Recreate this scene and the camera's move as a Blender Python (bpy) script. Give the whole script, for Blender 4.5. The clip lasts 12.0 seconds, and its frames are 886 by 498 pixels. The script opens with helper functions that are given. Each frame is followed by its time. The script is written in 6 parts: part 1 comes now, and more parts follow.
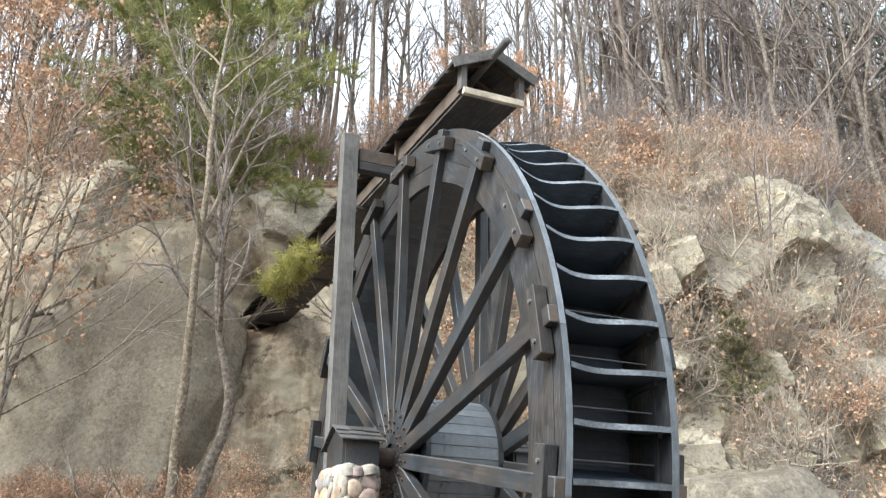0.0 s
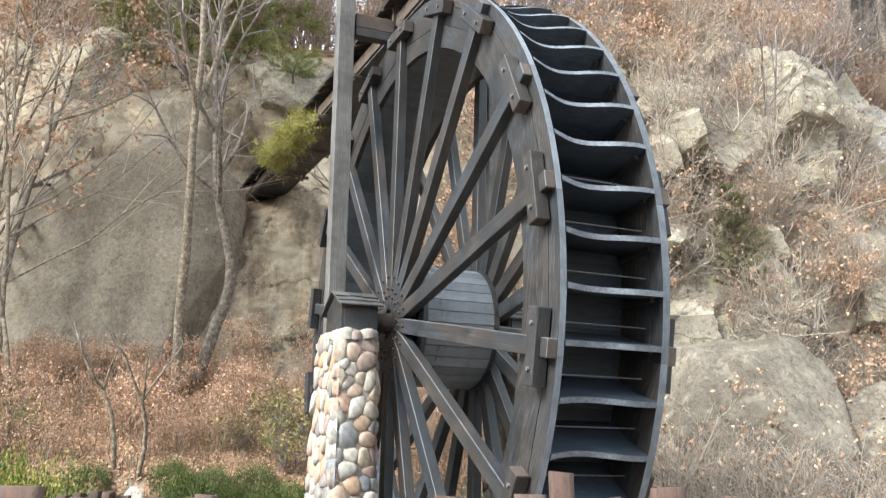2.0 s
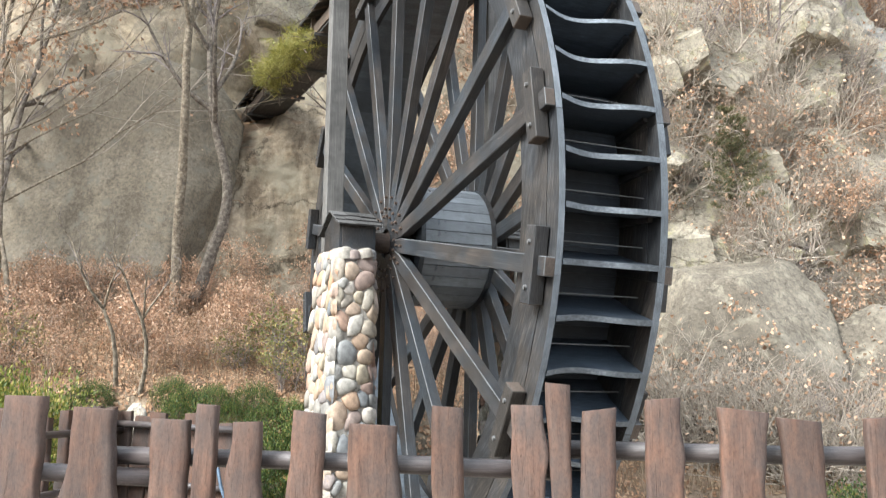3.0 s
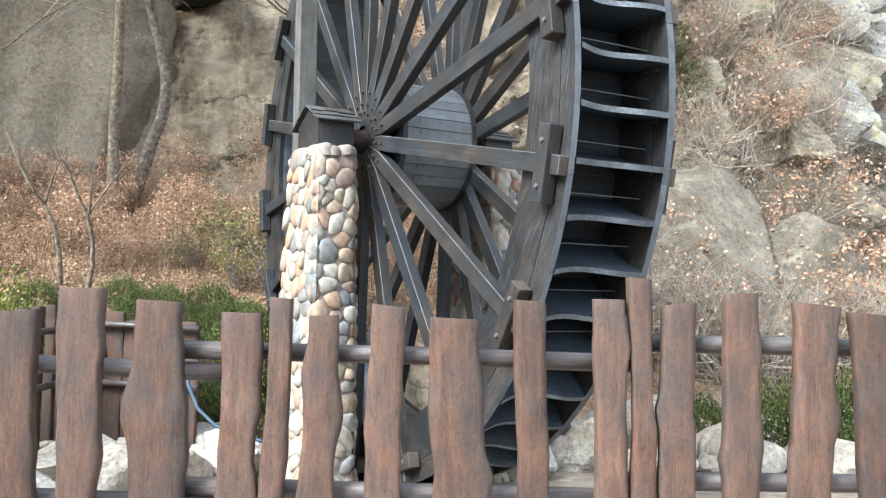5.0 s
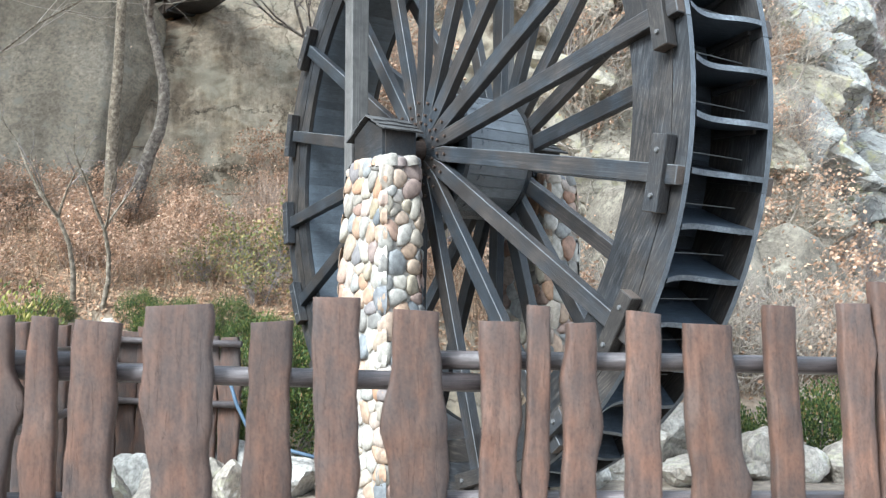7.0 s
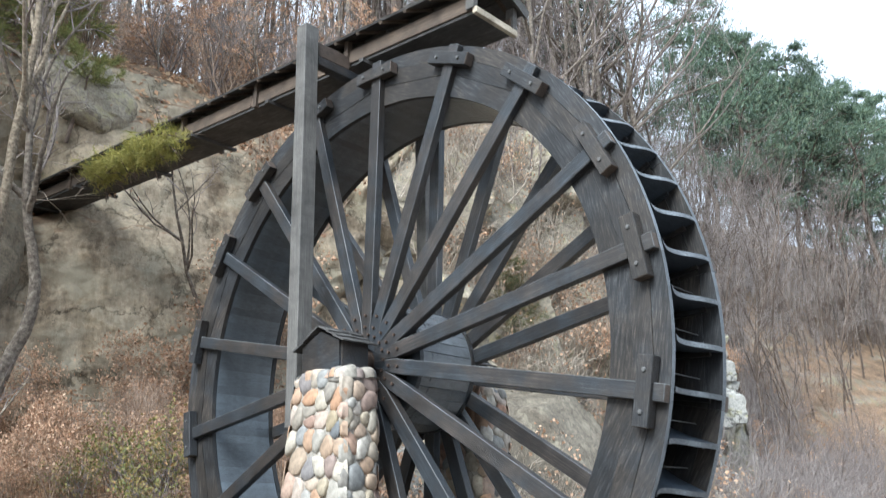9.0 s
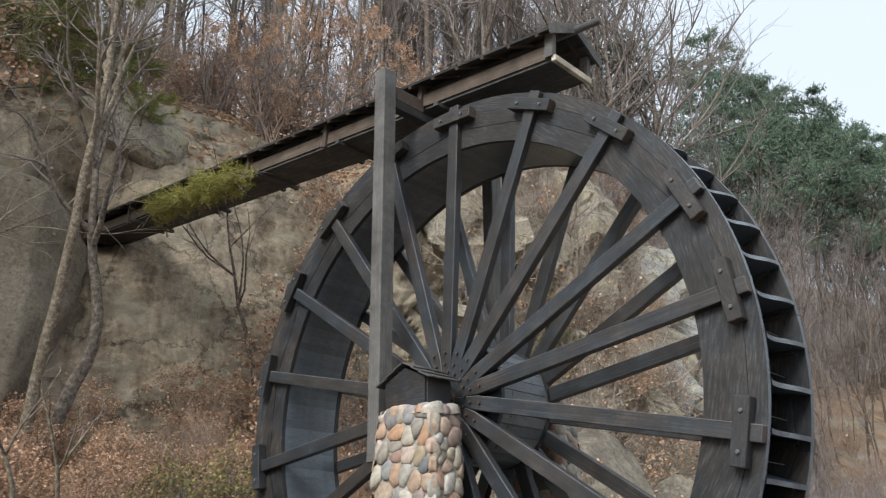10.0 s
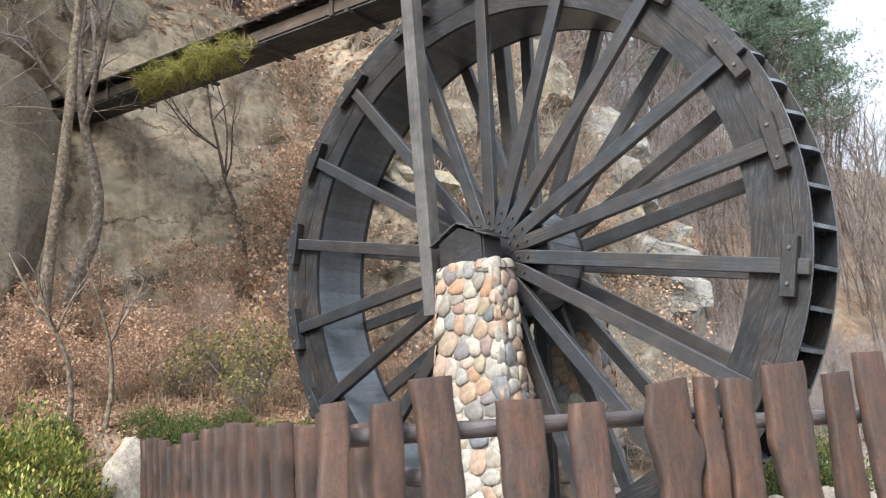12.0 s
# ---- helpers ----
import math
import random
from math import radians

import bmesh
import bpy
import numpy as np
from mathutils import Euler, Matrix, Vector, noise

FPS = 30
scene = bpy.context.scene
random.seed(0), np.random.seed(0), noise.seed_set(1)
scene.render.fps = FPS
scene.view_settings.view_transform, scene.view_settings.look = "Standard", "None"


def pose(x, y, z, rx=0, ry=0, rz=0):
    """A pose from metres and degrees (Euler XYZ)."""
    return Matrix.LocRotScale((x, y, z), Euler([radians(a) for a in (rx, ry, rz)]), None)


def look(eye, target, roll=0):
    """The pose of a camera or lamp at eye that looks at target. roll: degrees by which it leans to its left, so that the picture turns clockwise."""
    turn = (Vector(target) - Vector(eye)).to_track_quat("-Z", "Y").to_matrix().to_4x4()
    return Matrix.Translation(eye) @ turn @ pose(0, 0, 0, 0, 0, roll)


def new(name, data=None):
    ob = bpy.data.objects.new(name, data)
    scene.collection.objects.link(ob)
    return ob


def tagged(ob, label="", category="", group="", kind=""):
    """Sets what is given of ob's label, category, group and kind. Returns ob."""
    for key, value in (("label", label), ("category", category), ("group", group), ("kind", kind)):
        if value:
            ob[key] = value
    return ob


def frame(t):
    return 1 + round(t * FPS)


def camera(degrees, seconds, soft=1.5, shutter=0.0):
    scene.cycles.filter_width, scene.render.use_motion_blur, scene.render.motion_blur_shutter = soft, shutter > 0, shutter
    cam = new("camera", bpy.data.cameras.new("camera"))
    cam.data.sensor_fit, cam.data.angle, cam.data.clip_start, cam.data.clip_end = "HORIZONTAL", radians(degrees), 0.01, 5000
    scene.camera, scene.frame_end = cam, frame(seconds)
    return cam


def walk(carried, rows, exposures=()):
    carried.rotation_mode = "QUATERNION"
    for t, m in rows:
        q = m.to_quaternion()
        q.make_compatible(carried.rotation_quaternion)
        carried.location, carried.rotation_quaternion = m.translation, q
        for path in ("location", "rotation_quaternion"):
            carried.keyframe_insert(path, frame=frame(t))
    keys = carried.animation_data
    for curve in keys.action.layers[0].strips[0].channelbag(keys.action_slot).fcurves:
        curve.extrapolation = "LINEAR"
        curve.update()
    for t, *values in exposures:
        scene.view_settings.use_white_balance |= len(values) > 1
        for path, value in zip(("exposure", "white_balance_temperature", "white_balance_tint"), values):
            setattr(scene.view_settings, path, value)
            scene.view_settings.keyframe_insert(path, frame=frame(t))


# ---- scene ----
# ---- camera ----
cam = camera(54.09, 12.0, soft=1.15, shutter=0.4)
PATH = [
    (0.0, -0.039, -0.014, 1.586, 113.19, -0.04, 0.32),
    (0.5, -0.046, -0.006, 1.571, 110.86, -0.03, 0.40),
    (1.0, -0.049, 0.008, 1.550, 108.61, -0.21, 0.36),
    (1.5, -0.033, 0.011, 1.540, 107.20, -0.26, 0.28),
    (2.0, -0.013, 0.012, 1.527, 105.04, -0.30, 0.29),
    (2.5, -0.018, 0.015, 1.513, 102.34, -0.31, 0.10),
    (3.0, -0.020, 0.025, 1.496, 100.04, -0.51, 0.04),
    (3.5, -0.125, 0.057, 1.491, 97.68, -0.79, -0.72),
    (5.5, -0.784, 0.159, 1.451, 93.52, -0.49, -7.65),
    (6.0, -1.021, 0.201, 1.443, 93.54, -0.32, -8.49),
    (6.5, -1.318, 0.253, 1.432, 93.68, -0.22, -8.77),
    (8.5, -2.575, 0.477, 1.463, 103.93, 1.19, -22.02),
    (9.0, -2.870, 0.509, 1.475, 108.05, 1.38, -24.13),
    (9.5, -3.185, 0.542, 1.471, 110.29, 0.67, -24.33),
    (10.0, -3.499, 0.579, 1.446, 110.46, 0.39, -23.85),
    (10.5, -3.816, 0.626, 1.422, 110.15, 0.72, -25.04),
    (11.0, -4.118, 0.677, 1.399, 108.31, 2.27, -26.15),
    (11.5, -4.467, 0.706, 1.370, 102.93, 3.84, -27.06),
    (12.0, -4.766, 0.752, 1.354, 101.39, 4.51, -29.03),
]
EXPOSURE = [(0.0, 1.37, 6150, 5), (1.5, 1.44, 6200, 6), (3.5, 1.48, 6150, 6), (6.5, 1.39, 5650, 3), (8.5, 1.55, 5450, 2), (9.0, 1.0, 5750, 4), (9.5, 0.40, 6000, 6), (10.5, 0.28, 6350, 8), (11.0, 0.36, 6450, 9), (11.5, 0.58, 6300, 9), (12.0, 0.87, 6200, 9)]
walk(cam, [(t, pose(x, y, z, a, b, c)) for t, x, y, z, a, b, c in PATH], EXPOSURE)

from mathutils.bvhtree import BVHTree

# ---- light: an overcast sky with a broad, weak sun behind it ----
world = bpy.data.worlds.new("overcast_sky")
scene.world = world
world.use_nodes = True
wn, wl = world.node_tree.nodes, world.node_tree.links
sky = wn.new("ShaderNodeTexSky")
sky.sky_type, sky.sun_disc = "NISHITA", False
sky.sun_elevation, sky.sun_rotation = radians(42), radians(232)
sky.air_density, sky.dust_density, sky.ozone_density = 1.0, 3.0, 1.0
veil = wn.new("ShaderNodeMix")
veil.data_type = "RGBA"
veil.inputs[0].default_value = 0.72
veil.inputs[7].default_value = (8.3, 8.7, 9.3, 1)
wl.new(sky.outputs[0], veil.inputs[6])
wl.new(veil.outputs[2], wn["Background"].inputs[0])
wn["Background"].inputs[1].default_value = 0.115
sun = new("sun", bpy.data.lights.new("sun", "SUN"))
sun.data.energy, sun.data.angle, sun.data.color = 4.2, radians(28), (1.0, 0.965, 0.915)
sun.matrix_world = look((-7.9, -6.1, 9.0), (0, 0, 0))


# ---- materials ----
def nodes_of(name):
    m = bpy.data.materials.new(name)
    m.use_nodes = True
    return m, m.node_tree.nodes, m.node_tree.links, m.node_tree.nodes["Principled BSDF"]


def ramp(nt, stops):
    r = nt.new("ShaderNodeValToRGB")
    while len(r.color_ramp.elements) < len(stops):
        r.color_ramp.elements.new(0.5)
    for e, (p, c) in zip(r.color_ramp.elements, stops):
        e.position, e.color = p, (*c, 1)
    return r


def noise_node(nt, ln, vec, scale, detail=6, rough=0.6, stretch=None, offset=None):
    n = nt.new("ShaderNodeTexNoise")
    n.inputs["Scale"].default_value, n.inputs["Detail"].default_value, n.inputs["Roughness"].default_value = scale, detail, rough
    if stretch or offset:
        mp = nt.new("ShaderNodeMapping")
        if stretch:
            mp.inputs["Scale"].default_value = stretch
        ln.new(vec, mp.inputs["Vector"])
        if offset:
            ln.new(offset, mp.inputs["Location"])
        vec = mp.outputs[0]
    ln.new(vec, n.inputs["Vector"])
    return n


def mix_rgb(nt, ln, fac, a, b, how="MIX"):
    m = nt.new("ShaderNodeMix")
    m.data_type, m.blend_type = "RGBA", how
    for sock, v in ((m.inputs[0], fac), (m.inputs[6], a), (m.inputs[7], b)):
        if isinstance(v, (int, float)):
            sock.default_value = v
        elif isinstance(v, tuple):
            sock.default_value = (*v, 1)
        else:
            ln.new(v, sock)
    return m.outputs[2]


def bump(nt, ln, height, strength, dist, bsdf, normal=None):
    b = nt.new("ShaderNodeBump")
    b.inputs["Strength"].default_value, b.inputs["Distance"].default_value = strength, dist
    ln.new(height, b.inputs["Height"])
    if normal:
        ln.new(normal, b.inputs["Normal"])
    ln.new(b.outputs[0], bsdf.inputs["Normal"])
    return b.outputs[0]


def wood(name, dark, mid, light, rough=0.6, axis_scale=(2.2, 9, 9), spec=0.4, stain=None):
    """Timber whose grain runs along the longest side of each piece."""
    m, nt, ln, bs = nodes_of(name)
    tc, oi = nt.new("ShaderNodeTexCoord"), nt.new("ShaderNodeObjectInfo")
    off = nt.new("ShaderNodeMath")
    off.operation = "MULTIPLY"
    off.inputs[1].default_value = 37.0
    ln.new(oi.outputs["Random"], off.inputs[0])
    grain = noise_node(nt, ln, tc.outputs["Generated"], 3.0, 10, 0.74, axis_scale, off.outputs[0])
    blot = noise_node(nt, ln, tc.outputs["Object"], 3.2, 9, 0.7, None, None)
    c1 = ramp(nt, [(0.34, dark), (0.52, mid), (0.70, light)])
    ln.new(grain.outputs[0], c1.inputs[0])
    c2 = ramp(nt, [(0.30, (0.42, 0.42, 0.42)), (0.5, (0.9, 0.9, 0.9)), (0.70, (1.6, 1.58, 1.55))] if stain else [(0.32, (0.42, 0.42, 0.42)), (0.68, (1.3, 1.3, 1.3))])
    ln.new(blot.outputs[0], c2.inputs[0])
    col = mix_rgb(nt, ln, 1.0, c1.outputs[0], c2.outputs[0], "MULTIPLY")
    if stain:
        sn = noise_node(nt, ln, tc.outputs["Object"], 1.1, 7, 0.7, None, off.outputs[0])
        sm = ramp(nt, [(0.44, (0, 0, 0)), (0.56, (0.95, 0.95, 0.95))])
        ln.new(sn.outputs[0], sm.inputs[0])
        warm = mix_rgb(nt, ln, 1.0, col, stain, "MULTIPLY")
        col = mix_rgb(nt, ln, sm.outputs[0], col, warm)
        fl = noise_node(nt, ln, tc.outputs["Generated"], 7.0, 10, 0.75, axis_scale, off.outputs[0])
        fr = ramp(nt, [(0.62, (0, 0, 0)), (0.76, (0.35, 0.35, 0.35))])
        ln.new(fl.outputs[0], fr.inputs[0])
        col = mix_rgb(nt, ln, fr.outputs[0], col, (0.15, 0.145, 0.135))
    hs = nt.new("ShaderNodeHueSaturation")
    vr = nt.new("ShaderNodeMapRange")
    vr.inputs[3].default_value, vr.inputs[4].default_value = 0.75, 1.3
    ln.new(oi.outputs["Random"], vr.inputs[0])
    ln.new(vr.outputs[0], hs.inputs["Value"])
    ln.new(col, hs.inputs["Color"])
    ln.new(hs.outputs[0], bs.inputs["Base Color"])
    rr = nt.new("ShaderNodeMapRange")
    rr.inputs[3].default_value, rr.inputs[4].default_value = rough - 0.12, rough + 0.15
    ln.new(blot.outputs[0], rr.inputs[0])
    ln.new(rr.outputs[0], bs.inputs["Roughness"])
    bs.inputs["Specular IOR Level"].default_value = spec
    bump(nt, ln, grain.outputs[0], 0.5, 0.006, bs)
    return m


def fence_wood(name="red_brown_stained_log", tone=0.82, grey=0.85):
    """Red-brown stain, greyed and darkened in patches, on split logs that stand upright."""
    m, nt, ln, bs = nodes_of(name)
    tc, oi = nt.new("ShaderNodeTexCoord"), nt.new("ShaderNodeObjectInfo")
    off = nt.new("ShaderNodeMath")
    off.operation = "MULTIPLY"
    off.inputs[1].default_value = 53.0
    ln.new(oi.outputs["Random"], off.inputs[0])
    v = tc.outputs["Object"]
    grain = noise_node(nt, ln, v, 36, 8, 0.62, (1, 1, 0.16), off.outputs[0])
    patch = noise_node(nt, ln, v, 4.2, 9, 0.66, (1, 1, 0.7), off.outputs[0])
    fine = noise_node(nt, ln, v, 130, 8, 0.7, (1, 1, 0.5))
    c = ramp(nt, [(0.22, (0.060 * tone, 0.038 * tone, 0.030 * tone)), (0.5, (0.103 * tone, 0.067 * tone, 0.052 * tone)), (0.78, (0.152 * tone, 0.100 * tone, 0.075 * tone))])
    ln.new(grain.outputs[0], c.inputs[0])
    pm = ramp(nt, [(0.42, (0, 0, 0)), (0.60, (grey, grey, grey))])
    ln.new(patch.outputs[0], pm.inputs[0])
    col = mix_rgb(nt, ln, pm.outputs[0], c.outputs[0], mix_rgb(nt, ln, 0.72, c.outputs[0], (0.062 * tone, 0.055 * tone, 0.053 * tone)))
    split = noise_node(nt, ln, v, 34, 3, 0.5, (1, 1, 0.05), off.outputs[0])
    sp = ramp(nt, [(0.492, (1, 1, 1)), (0.5, (0.35, 0.33, 0.32)), (0.508, (1, 1, 1))])
    ln.new(split.outputs[0], sp.inputs[0])
    col = mix_rgb(nt, ln, 0.3, col, sp.outputs[0], "MULTIPLY")
    glow = noise_node(nt, ln, v, 7.0, 6, 0.6, (1, 1, 0.5))
    gr = ramp(nt, [(0.46, (0.92, 0.92, 0.94)), (0.64, (1.42, 1.14, 0.98))])
    ln.new(glow.outputs[0], gr.inputs[0])
    col = mix_rgb(nt, ln, 1.0, col, gr.outputs[0], "MULTIPLY")
    speck = ramp(nt, [(0.34, (0.75, 0.75, 0.75)), (0.5, (1, 1, 1)), (0.68, (1.18, 1.16, 1.15))])
    ln.new(fine.outputs[0], speck.inputs[0])
    col = mix_rgb(nt, ln, 1.0, col, speck.outputs[0], "MULTIPLY")
    vo = nt.new("ShaderNodeTexVoronoi")
    vo.inputs["Scale"].default_value = 5.0
    mp = nt.new("ShaderNodeMapping")
    mp.inputs["Scale"].default_value = (1, 0.2, 0.45)
    ln.new(v, mp.inputs["Vector"])
    ln.new(off.outputs[0], mp.inputs["Location"])
    ln.new(mp.outputs[0], vo.inputs["Vector"])
    kr = ramp(nt, [(0.0, (0.22, 0.2, 0.2)), (0.07, (0.5, 0.48, 0.46)), (0.10, (1, 1, 1))])
    ln.new(vo.outputs["Distance"], kr.inputs[0])
    col = mix_rgb(nt, ln, 0.8, col, kr.outputs[0], "MULTIPLY")
    hs = nt.new("ShaderNodeHueSaturation")
    vr = nt.new("ShaderNodeMapRange")
    vr.inputs[3].default_value, vr.inputs[4].default_value = 0.78, 1.22
    ln.new(oi.outputs["Random"], vr.inputs[0])
    ln.new(vr.outputs[0], hs.inputs["Value"])
    ln.new(col, hs.inputs["Color"])
    ln.new(hs.outputs[0], bs.inputs["Base Color"])
    bs.inputs["Roughness"].default_value = 0.62
    bs.inputs["Specular IOR Level"].default_value = 0.3
    n1 = bump(nt, ln, grain.outputs[0], 0.35, 0.006, bs)
    n2 = bump(nt, ln, sp.outputs[0], 0.5, 0.006, bs, n1)
    bump(nt, ln, fine.outputs[0], 0.4, 0.003, bs, n2)
    return m


def rock(name, stops, scale=1.0, rough=0.85, lichen=None, crack=0.5, streak=0.0, dip=False):
    m, nt, ln, bs = nodes_of(name)
    tc = nt.new("ShaderNodeTexCoord")
    v = tc.outputs["Object"]
    big = noise_node(nt, ln, v, 0.55 * scale, 6, 0.62)
    fine = noise_node(nt, ln, v, 7.0 * scale, 10, 0.72)
    c = ramp(nt, stops)
    ln.new(big.outputs[0], c.inputs[0])
    f = ramp(nt, [(0.25, (0.5, 0.5, 0.5)), (0.5, (0.95, 0.95, 0.95)), (0.8, (1.4, 1.38, 1.32))])
    ln.new(fine.outputs[0], f.inputs[0])
    col = mix_rgb(nt, ln, 1.0, c.outputs[0], f.outputs[0], "MULTIPLY")
    speck = noise_node(nt, ln, v, 26.0, 8, 0.75)
    sk = ramp(nt, [(0.33, (0.55, 0.54, 0.52)), (0.5, (1, 1, 1)), (0.67, (1.4, 1.38, 1.34))])
    ln.new(speck.outputs[0], sk.inputs[0])
    col = mix_rgb(nt, ln, 0.8, col, sk.outputs[0], "MULTIPLY")
    if streak:
        s = noise_node(nt, ln, v, 0.8, 6, 0.6, (1.6, 1.6, 0.16))
        sr = ramp(nt, [(0.42, (0.36, 0.34, 0.33)), (0.58, (1, 1, 1))])
        ln.new(s.outputs[0], sr.inputs[0])
        col = mix_rgb(nt, ln, streak, col, sr.outputs[0], "MULTIPLY")
    if lichen:
        l = noise_node(nt, ln, v, 2.2 * scale, 9, 0.7)
        lr = ramp(nt, [(0.54, (0, 0, 0)), (0.66, (1, 1, 1))])
        ln.new(l.outputs[0], lr.inputs[0])
        col = mix_rgb(nt, ln, lr.outputs[0], col, lichen)
    vo = nt.new("ShaderNodeTexVoronoi")
    vo.feature = "DISTANCE_TO_EDGE"
    vo.inputs["Scale"].default_value = 0.9 * scale
    warp = noise_node(nt, ln, v, 1.3 * scale, 4, 0.6)
    add = nt.new("ShaderNodeVectorMath")
    src = v
    if dip:
        mp = nt.new("ShaderNodeMapping")
        mp.inputs["Rotation"].default_value, mp.inputs["Scale"].default_value = (0, radians(20), 0), (1.0, 1.0, 2.2)
        ln.new(v, mp.inputs["Vector"])
        src = mp.outputs[0]
    ln.new(src, add.inputs[0])
    ln.new(warp.outputs["Color"], add.inputs[1])
    ln.new(add.outputs[0], vo.inputs["Vector"])
    cr = ramp(nt, [(0.0, (0.18, 0.17, 0.16)), (0.03, (1, 1, 1))])
    ln.new(vo.outputs["Distance"], cr.inputs[0])
    col = mix_rgb(nt, ln, crack, col, cr.outputs[0], "MULTIPLY")
    ln.new(col, bs.inputs["Base Color"])
    bs.inputs["Roughness"].default_value = rough
    bs.inputs["Specular IOR Level"].default_value = 0.25
    n1 = bump(nt, ln, fine.outputs[0], 0.6, 0.03, bs)
    bump(nt, ln, cr.outputs[0], 0.5 * crack, 0.04, bs, n1)
    return m


def pebble(name):
    m, nt, ln, bs = nodes_of(name)
    oi, tc = nt.new("ShaderNodeObjectInfo"), nt.new("ShaderNodeTexCoord")
    isl = nt.new("ShaderNodeNewGeometry")
    rnd = nt.new("ShaderNodeMath")
    rnd.operation = "ADD"
    ln.new(oi.outputs["Random"], rnd.inputs[0])
    ln.new(isl.outputs["Random Per Island"], rnd.inputs[1])
    fr = nt.new("ShaderNodeMath")
    fr.operation = "FRACT"
    ln.new(rnd.outputs[0], fr.inputs[0])
    c = ramp(nt, [(0.0, (0.14, 0.155, 0.17)), (0.16, (0.33, 0.285, 0.225)), (0.30, (0.39, 0.235, 0.145)), (0.44, (0.42, 0.39, 0.335)),
                  (0.58, (0.18, 0.195, 0.21)), (0.72, (0.34, 0.20, 0.135)), (0.86, (0.47, 0.45, 0.41)), (1.0, (0.30, 0.25, 0.17))])
    ln.new(fr.outputs[0], c.inputs[0])
    f = noise_node(nt, ln, tc.outputs["Object"], 18, 8, 0.7)
    fr2 = ramp(nt, [(0.3, (0.47, 0.46, 0.45)), (0.7, (1.15, 1.13, 1.1))])
    ln.new(f.outputs[0], fr2.inputs[0])
    b = noise_node(nt, ln, tc.outputs["Object"], 60, 6, 0.7)
    ln.new(mix_rgb(nt, ln, 1.0, c.outputs[0], fr2.outputs[0], "MULTIPLY"), bs.inputs["Base Color"])
    bs.inputs["Roughness"].default_value = 0.72
    bump(nt, ln, b.outputs[0], 0.4, 0.004, bs)
    return m


def mottled(name, stops, scale, rough=0.9, per="Object", bumps=0.5, dist=0.01, fine_mul=True):
    m, nt, ln, bs = nodes_of(name)
    tc = nt.new("ShaderNodeTexCoord")
    a = noise_node(nt, ln, tc.outputs[per], scale, 8, 0.65)
    c = ramp(nt, stops)
    ln.new(a.outputs[0], c.inputs[0])
    b = noise_node(nt, ln, tc.outputs[per], scale * 9, 8, 0.7)
    col = c.outputs[0]
    if fine_mul:
        f = ramp(nt, [(0.3, (0.6, 0.6, 0.6)), (0.7, (1.3, 1.3, 1.3))])
        ln.new(b.outputs[0], f.inputs[0])
        col = mix_rgb(nt, ln, 1.0, col, f.outputs[0], "MULTIPLY")
    ln.new(col, bs.inputs["Base Color"])
    bs.inputs["Roughness"].default_value = rough
    bs.inputs["Specular IOR Level"].default_value = 0.25
    bump(nt, ln, b.outputs[0], bumps, dist, bs)
    return m


def leafy(name, stops, rough=0.6, glow=0.25):
    """Leaves that vary one by one, with some light passing through them."""
    m, nt, ln, bs = nodes_of(name)
    g, oi = nt.new("ShaderNodeNewGeometry"), nt.new("ShaderNodeObjectInfo")
    c = ramp(nt, stops)
    ln.new(g.outputs["Random Per Island"], c.inputs[0])
    hs = nt.new("ShaderNodeHueSaturation")
    vr = nt.new("ShaderNodeMapRange")
    vr.inputs[3].default_value, vr.inputs[4].default_value = 0.8, 1.2
    ln.new(oi.outputs["Random"], vr.inputs[0])
    ln.new(vr.outputs[0], hs.inputs["Value"])
    ln.new(c.outputs[0], hs.inputs["Color"])
    ln.new(hs.outputs[0], bs.inputs["Base Color"])
    bs.inputs["Roughness"].default_value = rough
    bs.inputs["Specular IOR Level"].default_value = 0.3
    tr = nt.new("ShaderNodeBsdfTranslucent")
    ln.new(hs.outputs[0], tr.inputs[0])
    mx = nt.new("ShaderNodeMixShader")
    mx.inputs[0].default_value = glow
    ln.new(bs.outputs[0], mx.inputs[1])
    ln.new(tr.outputs[0], mx.inputs[2])
    ln.new(mx.outputs[0], nt["Material Output"].inputs[0])
    return m


